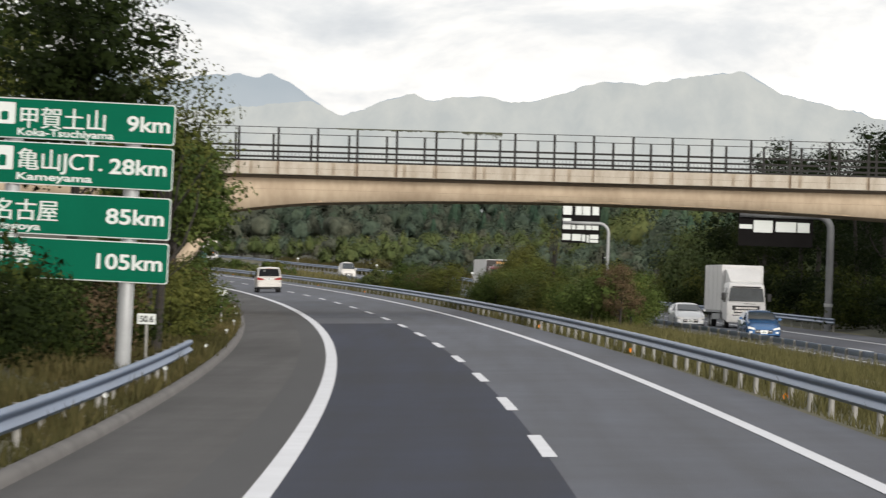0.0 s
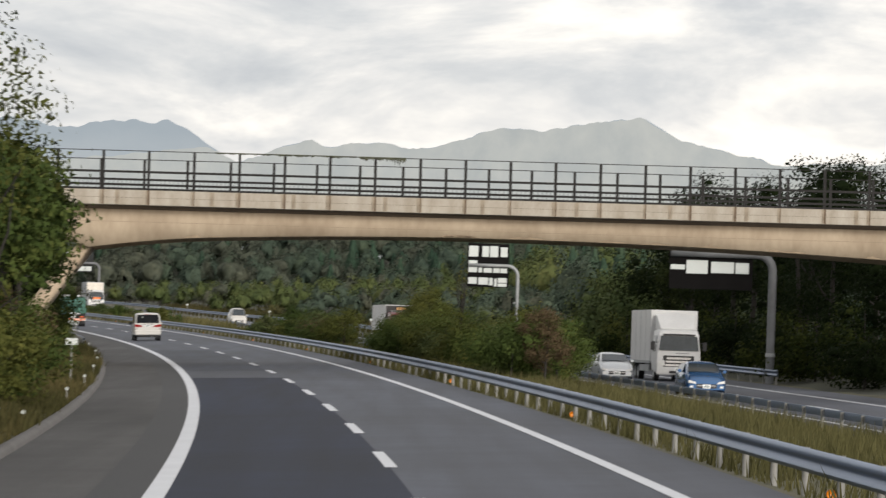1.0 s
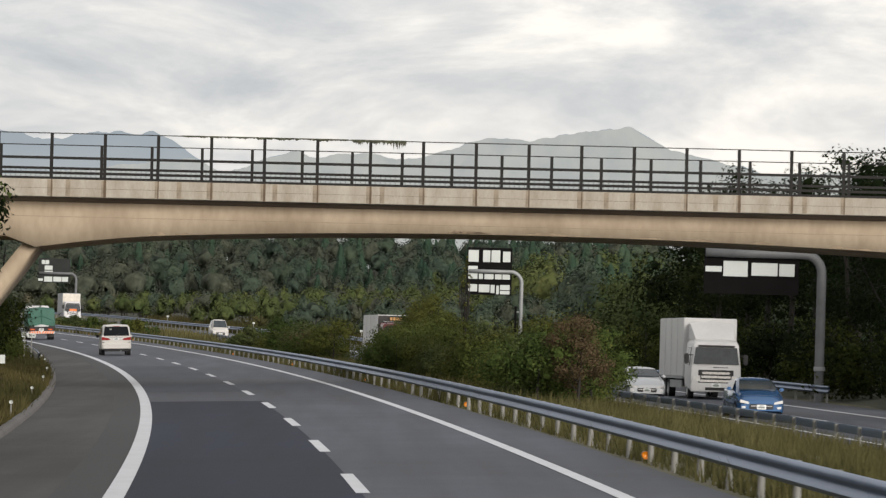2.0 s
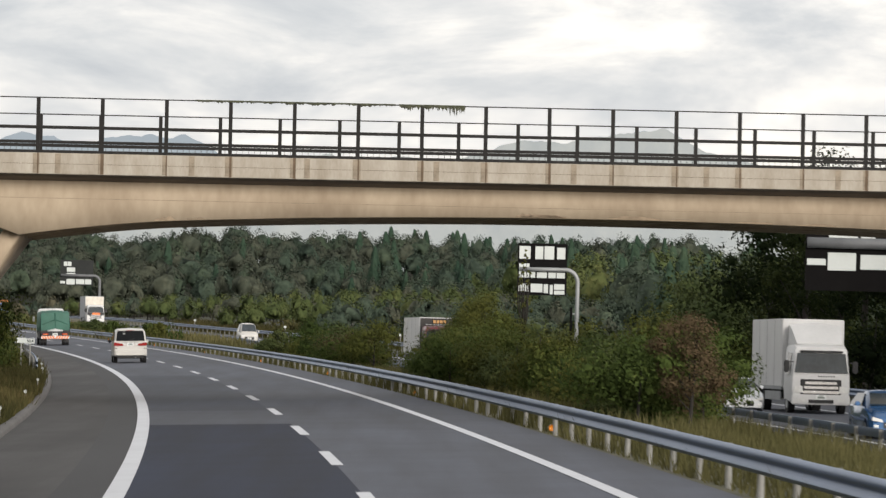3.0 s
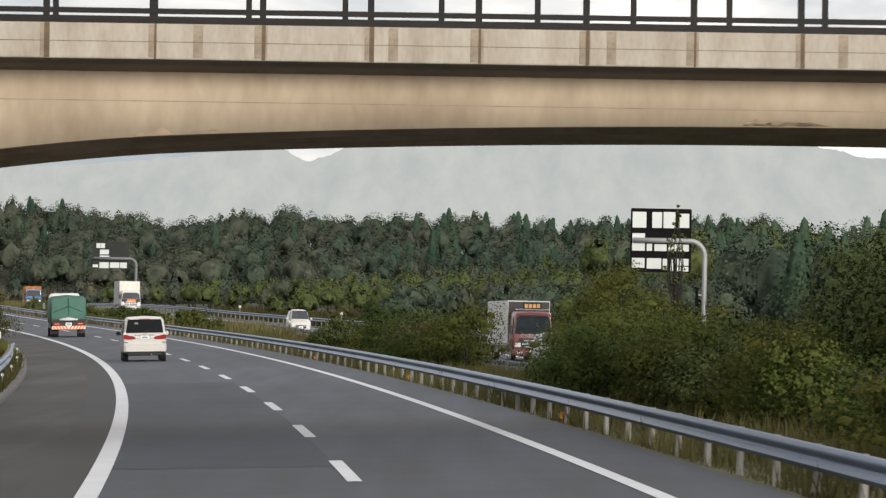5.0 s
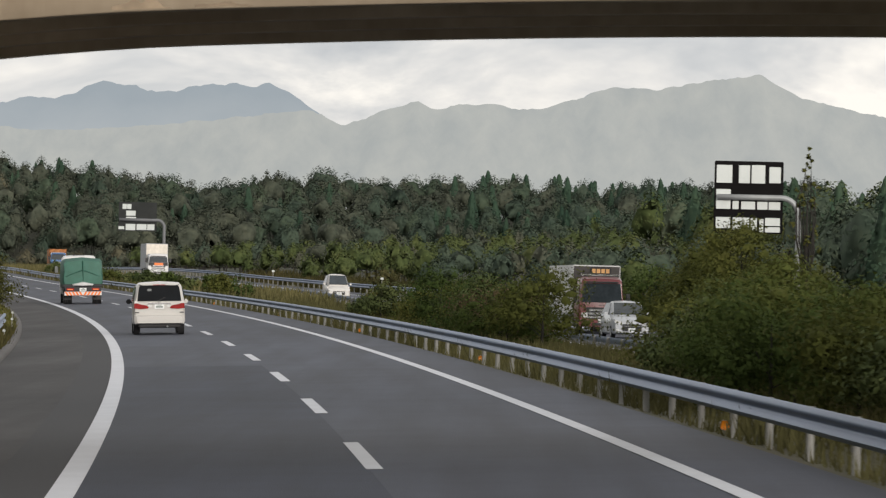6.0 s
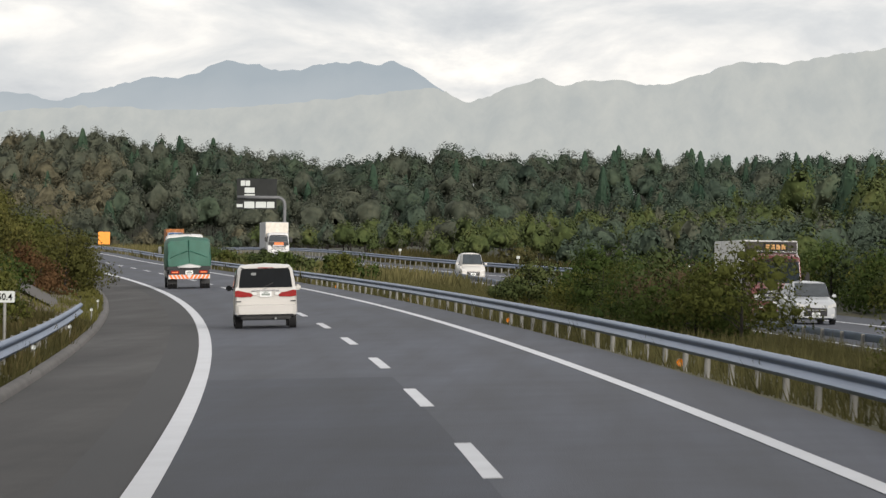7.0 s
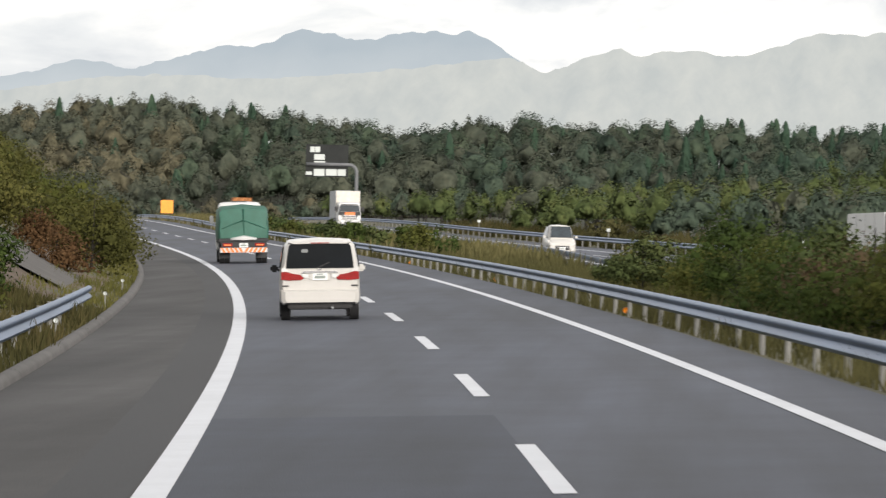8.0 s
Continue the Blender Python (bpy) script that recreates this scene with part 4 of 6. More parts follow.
# torn sheet caught on the bridge railing
rng = np.random.default_rng(21)
SHEET = material("torn_sheet", (0.040, 0.042, 0.022), 0.8, vary=0.6, scale=6, fine=30, bump=0.2)
for a0, a1, drop in ((4.9, 7.5, 0.10), (7.5, 11.2, 0.12), (11.3, 12.9, 0.24), (12.75, 13.4, 0.42)):
    n = 90
    av = np.linspace(a0, a1, n)
    torn = np.convolve(rng.random(n + 6), np.ones(7) / 7, "valid") * 1.2 + 0.5 * rng.random(n) ** 2 - 0.35
    low = -drop * np.clip(torn, 0.05, 1.3) * np.interp(np.linspace(0, 1, n), [0, 0.1, 0.9, 1], [0.2, 1, 1, 0.4])
    sv = [(a, 0.07 + 0.02 * math.sin(9 * a), 0.03) for a in av] + [(a, 0.06 + 0.03 * math.sin(7 * a), z) for a, z in zip(av, low)]
    sv += [(x, y + 0.012, z) for x, y, z in sv]
    fs = []
    for i in range(n - 1):
        fs += [(i, i + 1, n + i + 1, n + i), (2 * n + i, 3 * n + i, 3 * n + i + 1, 2 * n + i + 1), (n + i, n + i + 1, 3 * n + i + 1, 3 * n + i), (i, 2 * n + i, 2 * n + i + 1, i + 1)]
    sh = tagged(new("torn_sheet", mesh_np("torn_sheet", sv, fs, SHEET)), "torn dark green netting caught on the bridge railing", "debris", "sheet scraps")
    sh.matrix_world = BRIDGE.matrix_world.copy()
    sh.matrix_basis = Matrix.Translation(BO) @ pose(0, 0, 0, 0, -0.35, B_ANG)
# concrete lined slope
tagged(new("slope_lining", sweep("slope_lining", material("lining_concrete", (0.088, 0.082, 0.077), 0.9, vary=0.3, scale=0.8, fine=8, bump=0.3), [(-8.5, 0.02), (-8.6, 0.14), (-9.8, 0.14), (-11.0, 0.14), (-11.1, 0.0)], 336, 355, 2, ground_z)), "grey weathered concrete lining on the cut slope", "slope lining", kind="structure")

tagged(new("bare_slope", sweep("bare_slope", EARTH, [(-7.75, 0.0), (-7.9, 0.05), (-8.4, 0.05), (-9.2, 0.06), (-10.4, 0.05), (-10.6, 0.0)], 316, 376, 2, ground_z)), "bare brown earth with fallen leaves on the cut slope", "slope", kind="structure")

# ================= plants =================


def unit(v):
    return v / (np.linalg.norm(v, axis=-1, keepdims=True) + 1e-9)


def ico(times):
    """A unit ball of triangles as arrays of corners and faces."""
    bm = bmesh.new()
    bmesh.ops.create_icosphere(bm, subdivisions=times, radius=1.0)
    v = np.array([q.co[:] for q in bm.verts])
    f = np.array([[q.index for q in face.verts] for face in bm.faces])
    bm.free()
    return v, f


BALL_V, BALL_F = ico(1)
HEART_V, HEART_F = ico(2)


def leaf_tris(rng, c, n, size):
    """Pointed leaves at c, facing n."""
    t = unit(np.cross(n, rng.normal(size=c.shape)))
    b = np.cross(n, t)
    a = size[:, None]
    v = np.stack([c + t * a * 1.1, c - t * a * 0.7 + b * a * 0.7, c - t * a * 0.7 - b * a * 0.7], 1)
    return v.reshape(-1, 3)


def crown(rng, n, w, h, z0, leaf, k=16, shape="round", puff=0.30, flat=0.72, heart=0.22):
    """Leaves in k clumps within an envelope w wide and h high from z0, each clump with a dense heart of foliage."""
    if shape == "cone":
        f = rng.random(k) ** 0.8
        rad = w / 2 * (1 - f) ** 0.85 * rng.uniform(0.35, 1.0, k)
        ang = rng.uniform(0, 6.283, k)
        cc = np.stack([rad * np.cos(ang), rad * np.sin(ang), z0 + h * f * 0.97], -1)
        cr = w * puff * 0.6 * (1.15 - f)
    else:
        d = unit(rng.normal(size=(k, 3)))
        d[:, 2] = np.where(d[:, 2] < (-0.35 if z0 > 0.3 else -0.85), -d[:, 2], d[:, 2]) if shape == "round" else np.abs(d[:, 2])
        q = rng.uniform(0.35, 0.85, (k, 1))
        half = h / 2 if shape == "round" else h * 0.8
        mid = z0 + h / 2 if shape == "round" else z0 + h * 0.12
        cc = d * q * np.array([w / 2, w / 2, half]) + np.array([0, 0, mid])
        cr = w * puff * rng.uniform(0.6, 1.1, k)
    which = rng.integers(0, k, n)
    d = unit(rng.normal(size=(n, 3)))
    rr = cr[which] * rng.random(n) ** 0.4
    c = cc[which] + d * rr[:, None] * np.array([1, 1, flat])
    c[:, 2] = np.maximum(c[:, 2], 0.05)
    nn = unit(d * 0.9 + np.array([0, 0, 0.35]) + rng.normal(size=(n, 3)) * 0.45)
    middle = np.array([0, 0, z0 + h * 0.4])
    soft = unit(d * 0.75 + unit(c - middle) * 0.5 + np.array([0, 0, 0.35]) + rng.normal(size=(n, 3)) * 0.22)
    v = leaf_tris(rng, c, nn, leaf * rng.uniform(0.55, 1.35, n))
    nb = len(BALL_V)
    lump = BALL_V[None] * rng.uniform(0.75, 1.15, (k, nb, 1)) * (cr * heart)[:, None, None] * np.array([1, 1, flat])
    core = cc[:, None, :] + lump
    core[..., 2] = np.maximum(core[..., 2], 0.03)
    core_n = unit(BALL_V[None] + unit(cc - middle)[:, None, :] * 0.5 + np.array([0, 0, 0.3]))
    f = np.concatenate([tris(len(v)), (np.arange(k)[:, None, None] * nb + BALL_F[None]).reshape(-1, 3) + len(v)])
    return np.concatenate([v, core.reshape(-1, 3)]), f, np.concatenate([np.repeat(soft, 3, axis=0), core_n.reshape(-1, 3)]), cc


def tris(nv):
    return np.arange(nv).reshape(-1, 3)


def limb_mesh(name, rng, h, r, tips, mat):
    """A tapered trunk with limbs that reach towards the clumps."""
    vs, fs = [], []

    def tube(p0, p1, r0, r1, n=6, steps=3, bend=0.06):
        p0, p1 = np.array(p0, float), np.array(p1, float)
        b0 = len(vs)
        off = rng.normal(0, bend * np.linalg.norm(p1 - p0), 3)
        for i in range(steps + 1):
            q = i / steps
            c = p0 + (p1 - p0) * q + off * math.sin(q * math.pi)
            rr = r0 + (r1 - r0) * q
            for j in range(n):
                a = 6.2832 * j / n
                vs.append((c[0] + rr * math.cos(a), c[1] + rr * math.sin(a), c[2] + 0.2 * rr * math.sin(a)))
        for i in range(steps):
            for j in range(n):
                k2 = (j + 1) % n
                fs.append((b0 + i * n + j, b0 + i * n + k2, b0 + (i + 1) * n + k2, b0 + (i + 1) * n + j))

    top = np.array([rng.normal(0, 0.04 * h), rng.normal(0, 0.04 * h), h * 0.9])
    tube((0, 0, -0.3), top, r, r * 0.15, 8, 5, 0.004)
    for tip in tips:
        z = min(h * 0.8, max(0.15 * h, tip[2] * rng.uniform(0.45, 0.75)))
        tube((*(top[:2] * (z + 0.3) / (0.9 * h + 0.3)), z), tip, r * 0.45 * (1 - 0.6 * z / h), r * 0.06, 5, 3)
    return mesh_np(name, vs, fs, mat, True)


def tree(name, s, u, h, w, n, leaf, mat, seed, label, shape="round", trunk=0.3, k=18, group="", puff=0.30, flat=0.72, category="tree", heart=0.22):
    r = np.random.default_rng(seed)
    t = tagged(empty(name, Matrix.Translation(at(s, u, -0.05, ground_z))), label, category, group)
    z0 = trunk * h
    v, f, soft, cc = crown(r, int(n * 0.62), w, h - z0, z0, leaf * 1.13, k, shape, puff, flat, heart)
    part("crown", mesh_np("crown", v, f, mat, normals=soft), t)
    pick = cc[r.permutation(len(cc))[:min(len(cc), 9 if trunk > 0.01 else 3)]]
    part("trunk", limb_mesh("trunk", r, h * 0.85, max(0.03, 0.016 * h + 0.02), pick, BARK), t)
    return t


# trees and bushes beside the shoulder, before the bridge
LEFT_TREES = [(78, -14.5, 13.0, 7.5), (90, -13.0, 13.5, 7.0), (99, -15.5, 14.5, 8.0), (103, -10.2, 9.5, 5.2), (113, -11.0, 12.0, 6.5), (121, -9.0, 6.8, 4.8), (131, -8.9, 7.4, 5.2),
              (141, -9.3, 7.4, 5.0), (152, -9.8, 7.6, 5.0), (163, -10.2, 8.6, 5.4), (176, -9.8, 7.6, 4.8), (188, -11.2, 7.4, 5.0), (120, -17, 14, 8), (145, -17, 13, 8), (170, -17, 12, 8)]
for i, (s, u, h, w) in enumerate(LEFT_TREES):
    tree("broadleaf_tree", s, u, h, w, 12500 if u > -14 else 6000, 0.072 if u > -14 else 0.11, F_DARK if i in (5, 6) else F_EVERGREEN, 100 + i, "dark green broadleaf tree leaning over the shoulder", trunk=0.12, k=70, group="trees by the shoulder", puff=0.19, flat=0.5)
for i, (s, u, h, w) in enumerate([(127, -8.6, 3.2, 3.4), (134, -8.3, 3.6, 3.2), (140, -8.5, 3.0, 3.0)]):
    tree("roadside_bush", s, u, h, w, 8000, 0.046, (F_OLIVE, F_DARK)[i % 2], 150 + i, "olive bush spreading over the kerb below the trees", "bush", trunk=0.02, k=18, group="verge bushes", category="bush")
tree("twiggy_tree", 109, -8.35, 8.6, 5.2, 4600, 0.06, F_OLIVE, 140, "thin twiggy tree with sparse grey-green leaves", trunk=0.2, k=44, puff=0.17, heart=0.05)
for i in range(20):
    s = 58 + i * 7.2
    tree("roadside_bush", s, (-9.3 if 86 < s < 135 else -9.7) - (i * 37 % 10) * 0.12 - (0.6 if s < 84 else 0.0), 2.0 + (i * 53 % 10) * 0.14, 3.2, 4800, 0.056, (F_EVERGREEN, F_DARK, F_EVERGREEN)[i % 3] if s < 108 else (F_DARK, F_OLIVE)[i % 2] if s < 135 else (F_OLIVE, F_DARK, F_BROWN)[i * 7 % 5 % 3], 160 + i, "tangled olive bush on the verge behind the guardrail", "bush", trunk=0.02, k=14, group="verge bushes", category="bush")
for i, (s, u, h, w) in enumerate([(76, -10.2, 2.6, 3.2), (80, -11.6, 3.3, 3.4), (84, -9.9, 2.3, 2.8), (89, -10.4, 2.6, 3.0), (94, -9.4, 2.8, 3.0), (99, -9.1, 3.0, 2.8), (82.5, -12.4, 5.4, 3.0)]):
    tree("roadside_bush", s, u, h, w, 8500, 0.042, (F_EVERGREEN, F_BROWN, F_EVERGREEN)[i % 3], 270 + i, "dark tangled bush around the pole of the distance sign", "bush", trunk=0.02, k=18, group="verge bushes", category="bush")
for i, (s, u, h, w) in enumerate([(229, -9.3, 6.6, 3.2), (226.5, -10.9, 8.0, 3.6), (236, -9.5, 4.2, 2.6), (222, -10.0, 3.6, 3.0), (232, -9.6, 2.8, 3.0), (241, -10.2, 2.6, 3.0), (252, -9.8, 2.2, 2.8), (226, -13, 4.5, 4)]):
    tree("roadside_bush", s, u, h, w, 7000, 0.055, F_EVERGREEN if i < 4 else F_DARK, 190 + i, "dark green bush beneath the overbridge", "bush", trunk=0.05, k=14, group="verge bushes", category="bush")
for i in range(9):
    tree("roadside_bush", 259 + i * 6.6, -9.1 - (i * 37 % 10) * 0.1, 1.5 + (i * 53 % 10) * 0.09, 2.7, 5500, 0.05, (F_OLIVE, F_BANK, F_DARK)[i % 3], 205 + i, "tangled olive bush on the verge behind the guardrail", "bush", trunk=0.02, k=14, group="verge bushes", category="bush")
rng = np.random.default_rng(33)
for i in range(26):
    s = 338 + i * 4.6
    u = (-8.5 if i % 3 == 1 else -9.0) - rng.random() * (0.5 if i % 3 == 1 else 6.5) if s > 357 else -11.2 - rng.random() * 2.5
    tree("slope_bush", s, u, 1.9 + 1.7 * rng.random(), 3.4 + rng.random(), 5600, 0.060, (F_BANK, F_BANK, F_OLIVE)[i % 3], 220 + i, "olive green bush on the cut slope", "bush", trunk=0.03, k=14, group="slope bushes", category="bush")
for i in range(9):
    tree("slope_bush", 296 + i * 6.5, -11.0 - rng.random() * 2.2, 2.4 + 1.2 * rng.random(), 4.0, 5600, 0.060, (F_OLIVE, F_BANK)[i % 2], 260 + i, "olive green bush on the cut slope", "bush", trunk=0.03, k=14, group="slope bushes", category="bush")

F_RUST = foliage("foliage_rust", (0.050, 0.030, 0.015), (0.115, 0.066, 0.032), (0.185, 0.110, 0.056))
for s, u, h in ((353, -9.3, 1.5), (358, -10.2, 1.9)):
    tree("rusty_bush", s, u, h, 2.3, 3600, 0.05, F_RUST, 290 + int(s), "withered reddish brown bush at the edge of the lined slope", "bush", trunk=0.03, k=16, group="rusty bushes", category="bush")

# shrubs in the median
rng = np.random.default_rng(44)
i = 0
for s0, s1, step, u0, u1 in ((186, 266, 3.5, 8.8, 13.4), (297, 364, 2.7, 8.8, 12.2), (436, 620, 7.0, 7.2, 9.2)):
    s = s0
    while s < s1:
        u = rng.uniform(u0, u1) if 200 < s < 225 or s > 330 else rng.uniform(9.0, 11.4) if 225 <= s < 290 else rng.uniform(u0, 11.8 if s < 200 else u1)
        u = min(u, 10.0) if 296 < s < 312 else u
        h = {186: 2.5, 297: 3.1 - 0.5 * ease((s - 300) / 14) - 1.5 * ease((s - 338) / 30), 436: 1.9}[s0] * (rng.uniform(0.6, 1.25) if s0 != 297 else rng.uniform(0.85, 1.15))
        tree("median_shrub", s, u, h, min(h * rng.uniform(1.1, 1.7), 4.2), (9000 if s < 300 else 6500 if s < 410 else 2500), (0.044 if s < 410 else 0.085), (F_DARK, F_MID, F_OLIVE)[i % 3] if s < 290 else (F_OLIVE, F_DARK, F_BROWN)[i % 3] if s < 304 else (F_MID, F_DARK, F_MID, F_OLIVE, F_DARK)[i % 5], 300 + i, "dense dark green shrub in the grassy median", "round" if i % 3 == 0 else "bush", trunk=0.02, k=28, group="median shrubs", category="shrub", puff=0.205)
        s += step * rng.uniform(0.7, 1.3)
        i += 1
for s, u, h in ((217, 10.0, 2.4), (236, 10.2, 2.6), (243, 10.4, 2.5), (250, 10.8, 2.4), (238, 8.8, 2.6), (235, 7.9, 2.2), (241, 8.2, 2.4), (247, 9.0, 2.4), (231, 8.8, 2.0), (184, 8.6, 2.6), (191, 9.3, 3.0), (195, 10.4, 3.3),
                (188, 10.8, 3.2), (268, 13.0, 3.6), (273, 13.8, 4.3), (279, 13.6, 4.9), (285, 14.2, 5.3), (291, 14.2, 4.4), (282, 12.8, 4.0), (276, 12.4, 3.4)):
    tree("median_shrub", s, u, h, 3.4, 9000, 0.043, F_OLIVE if int(s) % 3 == 0 else F_DARK, 380 + int(s), "tall dark green shrub in the median", "round", trunk=0.0, k=26, group="median shrubs", category="shrub", puff=0.24)
tree("sapling", 280, 15.6, 7.0, 1.6, 700, 0.05, F_OLIVE, 395, "slender sapling rising above the median shrubs", "cone", trunk=0.45, k=40, puff=0.16, flat=1.0, heart=0.04)
tree("brown_shrub", 183.0, 9.8, 3.2, 2.7, 14000, 0.030, F_BROWN, 391, "reddish brown withered shrub with fine twigs", "round", trunk=0.05, k=40, puff=0.16, category="shrub", heart=0.12)
tree("pale_shrub", 534, 31.0, 2.6, 3.6, 900, 0.16, F_GRASS, 392, "pale straw-coloured shrub beyond the far guardrail", "bush", trunk=0.1, k=14, category="shrub")

# the wood on the right, behind the far carriageway
rng = np.random.default_rng(55)
i = 0
for row, (u, h0) in enumerate(((34.0, 12.4), (41.0, 14.6))):
    s = 236.0 + 4 * row
    while s < 352:
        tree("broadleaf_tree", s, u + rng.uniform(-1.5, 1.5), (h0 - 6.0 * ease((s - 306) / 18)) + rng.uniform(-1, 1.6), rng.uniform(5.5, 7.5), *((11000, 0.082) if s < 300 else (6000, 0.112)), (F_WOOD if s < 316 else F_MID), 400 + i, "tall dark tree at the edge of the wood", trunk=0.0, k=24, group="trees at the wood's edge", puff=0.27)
        s += rng.uniform(6, 9)
        i += 1


for j in range(36):
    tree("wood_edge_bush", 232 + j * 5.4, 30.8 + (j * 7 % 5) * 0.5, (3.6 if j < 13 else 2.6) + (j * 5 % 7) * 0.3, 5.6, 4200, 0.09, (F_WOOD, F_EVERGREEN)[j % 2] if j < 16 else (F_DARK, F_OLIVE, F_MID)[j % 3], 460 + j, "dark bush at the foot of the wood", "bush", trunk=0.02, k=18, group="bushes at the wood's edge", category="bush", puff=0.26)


def wood(name, x, y, z, h, w, kind, n, leaf, mats, seed, label):
    """Many crowns with thin trunks joined into one mesh. kind: 0 to 2 broadleaf hues, 3 conifer."""
    r = np.random.default_rng(seed)
    T = len(x)
    base = np.stack([x, y, z], -1)
    cone = (kind == 3)[:, None, None]
    k = 14
    d = unit(r.normal(size=(T, k, 3)))
    d[..., 2] = np.where(d[..., 2] < -0.4, -d[..., 2], d[..., 2])
    size = np.stack([w / 2, w / 2, h * 0.52], -1)[:, None, :]
    mid = np.stack([0 * w, 0 * w, h * 0.46], -1)[:, None, :]
    lump = r.uniform(0.75, 1.0, (T, k))
    point = r.uniform(0.15, 0.75, T)[:, None]

    def taper(p):
        """Narrow a crown towards its top, each by its own amount."""
        g = 1.08 - point * np.clip(p[..., 2] / size[..., 2] + 0.25, 0, 1.2)
        return p * np.stack([g, g, 1 + 0 * g], -1)


    def cone_place(f, ang, q):
        rad = (w / 2)[:, None] * (1.02 - f) ** 0.62 * q * (0.86 + 0.14 * np.sin(ang * 4 + f * 30))
        return np.stack([rad * np.cos(ang), rad * np.sin(ang), h[:, None] * (0.03 + 0.95 * f)], -1)

    def lobed(way):
        """How far the crown reaches along each way, and the lobe that it belongs to."""
        near = np.einsum("tpc,tkc->tpk", way, d)
        win = np.argmax(near * lump[:, None, :], -1)
        q = np.clip((np.take_along_axis(near, win[..., None], -1)[..., 0] - 0.55) / 0.45, 0, 1)
        return 0.60 + 0.40 * np.sqrt(q) * np.take_along_axis(lump, win, 1), win

    # leaves over the lobes
    ti = np.arange(T)[:, None]
    way = unit(r.normal(size=(T, n, 3)))
    way[..., 2] = np.where(way[..., 2] < -0.8, -way[..., 2], way[..., 2])
    reach, win = lobed(way)
    c = way * size * (reach * (0.66 + 0.34 * r.random((T, n)) ** 0.8))[..., None]
    out = unit(c / size)
    lobe_dir = unit(c / size - d[ti, win] * 0.55)
    nn = unit(lobe_dir * 0.8 + out * 0.35 + np.array([0, 0, 0.15]) + r.normal(size=(T, n, 3)) * 0.26)
    c = taper(c) + mid
    f = (1 - np.sqrt(r.random((T, n)))) * 0.98
    ang = r.uniform(0, 6.283, (T, n))
    con = cone_place(f, ang, 0.48 + 0.60 * r.random((T, n)) ** 0.8)
    ncon = unit(np.stack([np.cos(ang), np.sin(ang), 0.55 + 0 * ang], -1) + r.normal(size=(T, n, 3)) * 0.28)
    c = np.where(cone, con, c) + base[:, None, :]
    nn = np.where(cone, ncon, nn)
    soft = unit(np.where(cone, np.stack([np.cos(ang), np.sin(ang), 0.45 + 0 * ang], -1), lobe_dir * 0.7 + out * 0.4 + np.array([0, 0, 0.2])) + r.normal(size=(T, n, 3)) * 0.22)
    v = leaf_tris(r, c.reshape(-1, 3), nn.reshape(-1, 3), (leaf * r.uniform(0.6, 1.3, (T, n))).ravel())
    nl = len(v)
    # the dense body of each crown, lobed
    nb = len(HEART_V)
    ball = np.broadcast_to(HEART_V[None], (T, nb, 3))
    b_reach, b_win = lobed(ball)
    body = ball * size * (b_reach * r.uniform(0.46, 0.78, (T, nb)))[..., None]
    b_lobe = unit(body / size - d[ti, b_win] * 0.55)
    body = taper(body) + mid
    hf_ = np.clip((HEART_V[None, :, 2] + 1) / 2 + 0 * h[:, None], 0, 0.97)
    ha = np.arctan2(HEART_V[None, :, 1], HEART_V[None, :, 0]) + 0 * h[:, None]
    hcon = cone_place(hf_, ha, r.uniform(0.35, 0.72, (T, nb)) * np.where(np.abs(HEART_V[None, :, 2]) > 0.99, 0.05, 1.0))
    heart = np.where(cone, hcon, body) + base[:, None, :]
    swell = unit(np.where(cone, np.stack([np.cos(ha), np.sin(ha), 0.45 + 0 * ha], -1), b_lobe * 0.7 + unit(ball) * 0.4 + np.array([0, 0, 0.2])) + r.normal(size=heart.shape) * 0.30)
    bf = (np.arange(T)[:, None, None] * nb + HEART_F[None]).reshape(-1, 3) + nl
    nh = nl + T * nb
    a = np.array([0, 2.094, 4.189])
    ring = np.stack([np.cos(a), np.sin(a), 0 * a], -1) * 0.16
    lo, hi = base[:, None, :] + ring - np.array([0, 0, 0.5]), base[:, None, :] + ring * 0.3 + np.stack([0 * h, 0 * h, h * 0.45], -1)[:, None, :]
    tv = np.concatenate([lo, hi], 1).reshape(-1, 3)
    q6 = np.array([(0, 1, 4), (0, 4, 3), (1, 2, 5), (1, 5, 4), (2, 0, 3), (2, 3, 5)])
    tf = (np.arange(T)[:, None, None] * 6 + q6[None]).reshape(-1, 3) + nh
    stem = np.tile(np.concatenate([ring, ring]) / 0.16, (T, 1))
    me = mesh_np(name, np.concatenate([v, heart.reshape(-1, 3), tv]), np.concatenate([tris(nl), bf, tf]), mats[0], normals=np.concatenate([np.repeat(soft.reshape(-1, 3), 3, axis=0), swell.reshape(-1, 3), stem]))
    for m in mats[1:] + [BARK]:
        me.materials.append(m)
    me.polygons.foreach_set("material_index", np.concatenate([np.repeat(kind, n), np.repeat(kind, len(HEART_F)), np.full(6 * T, 4)]).astype(np.int32))
    tagged(new(name, me), label, "wood", kind="stuff")


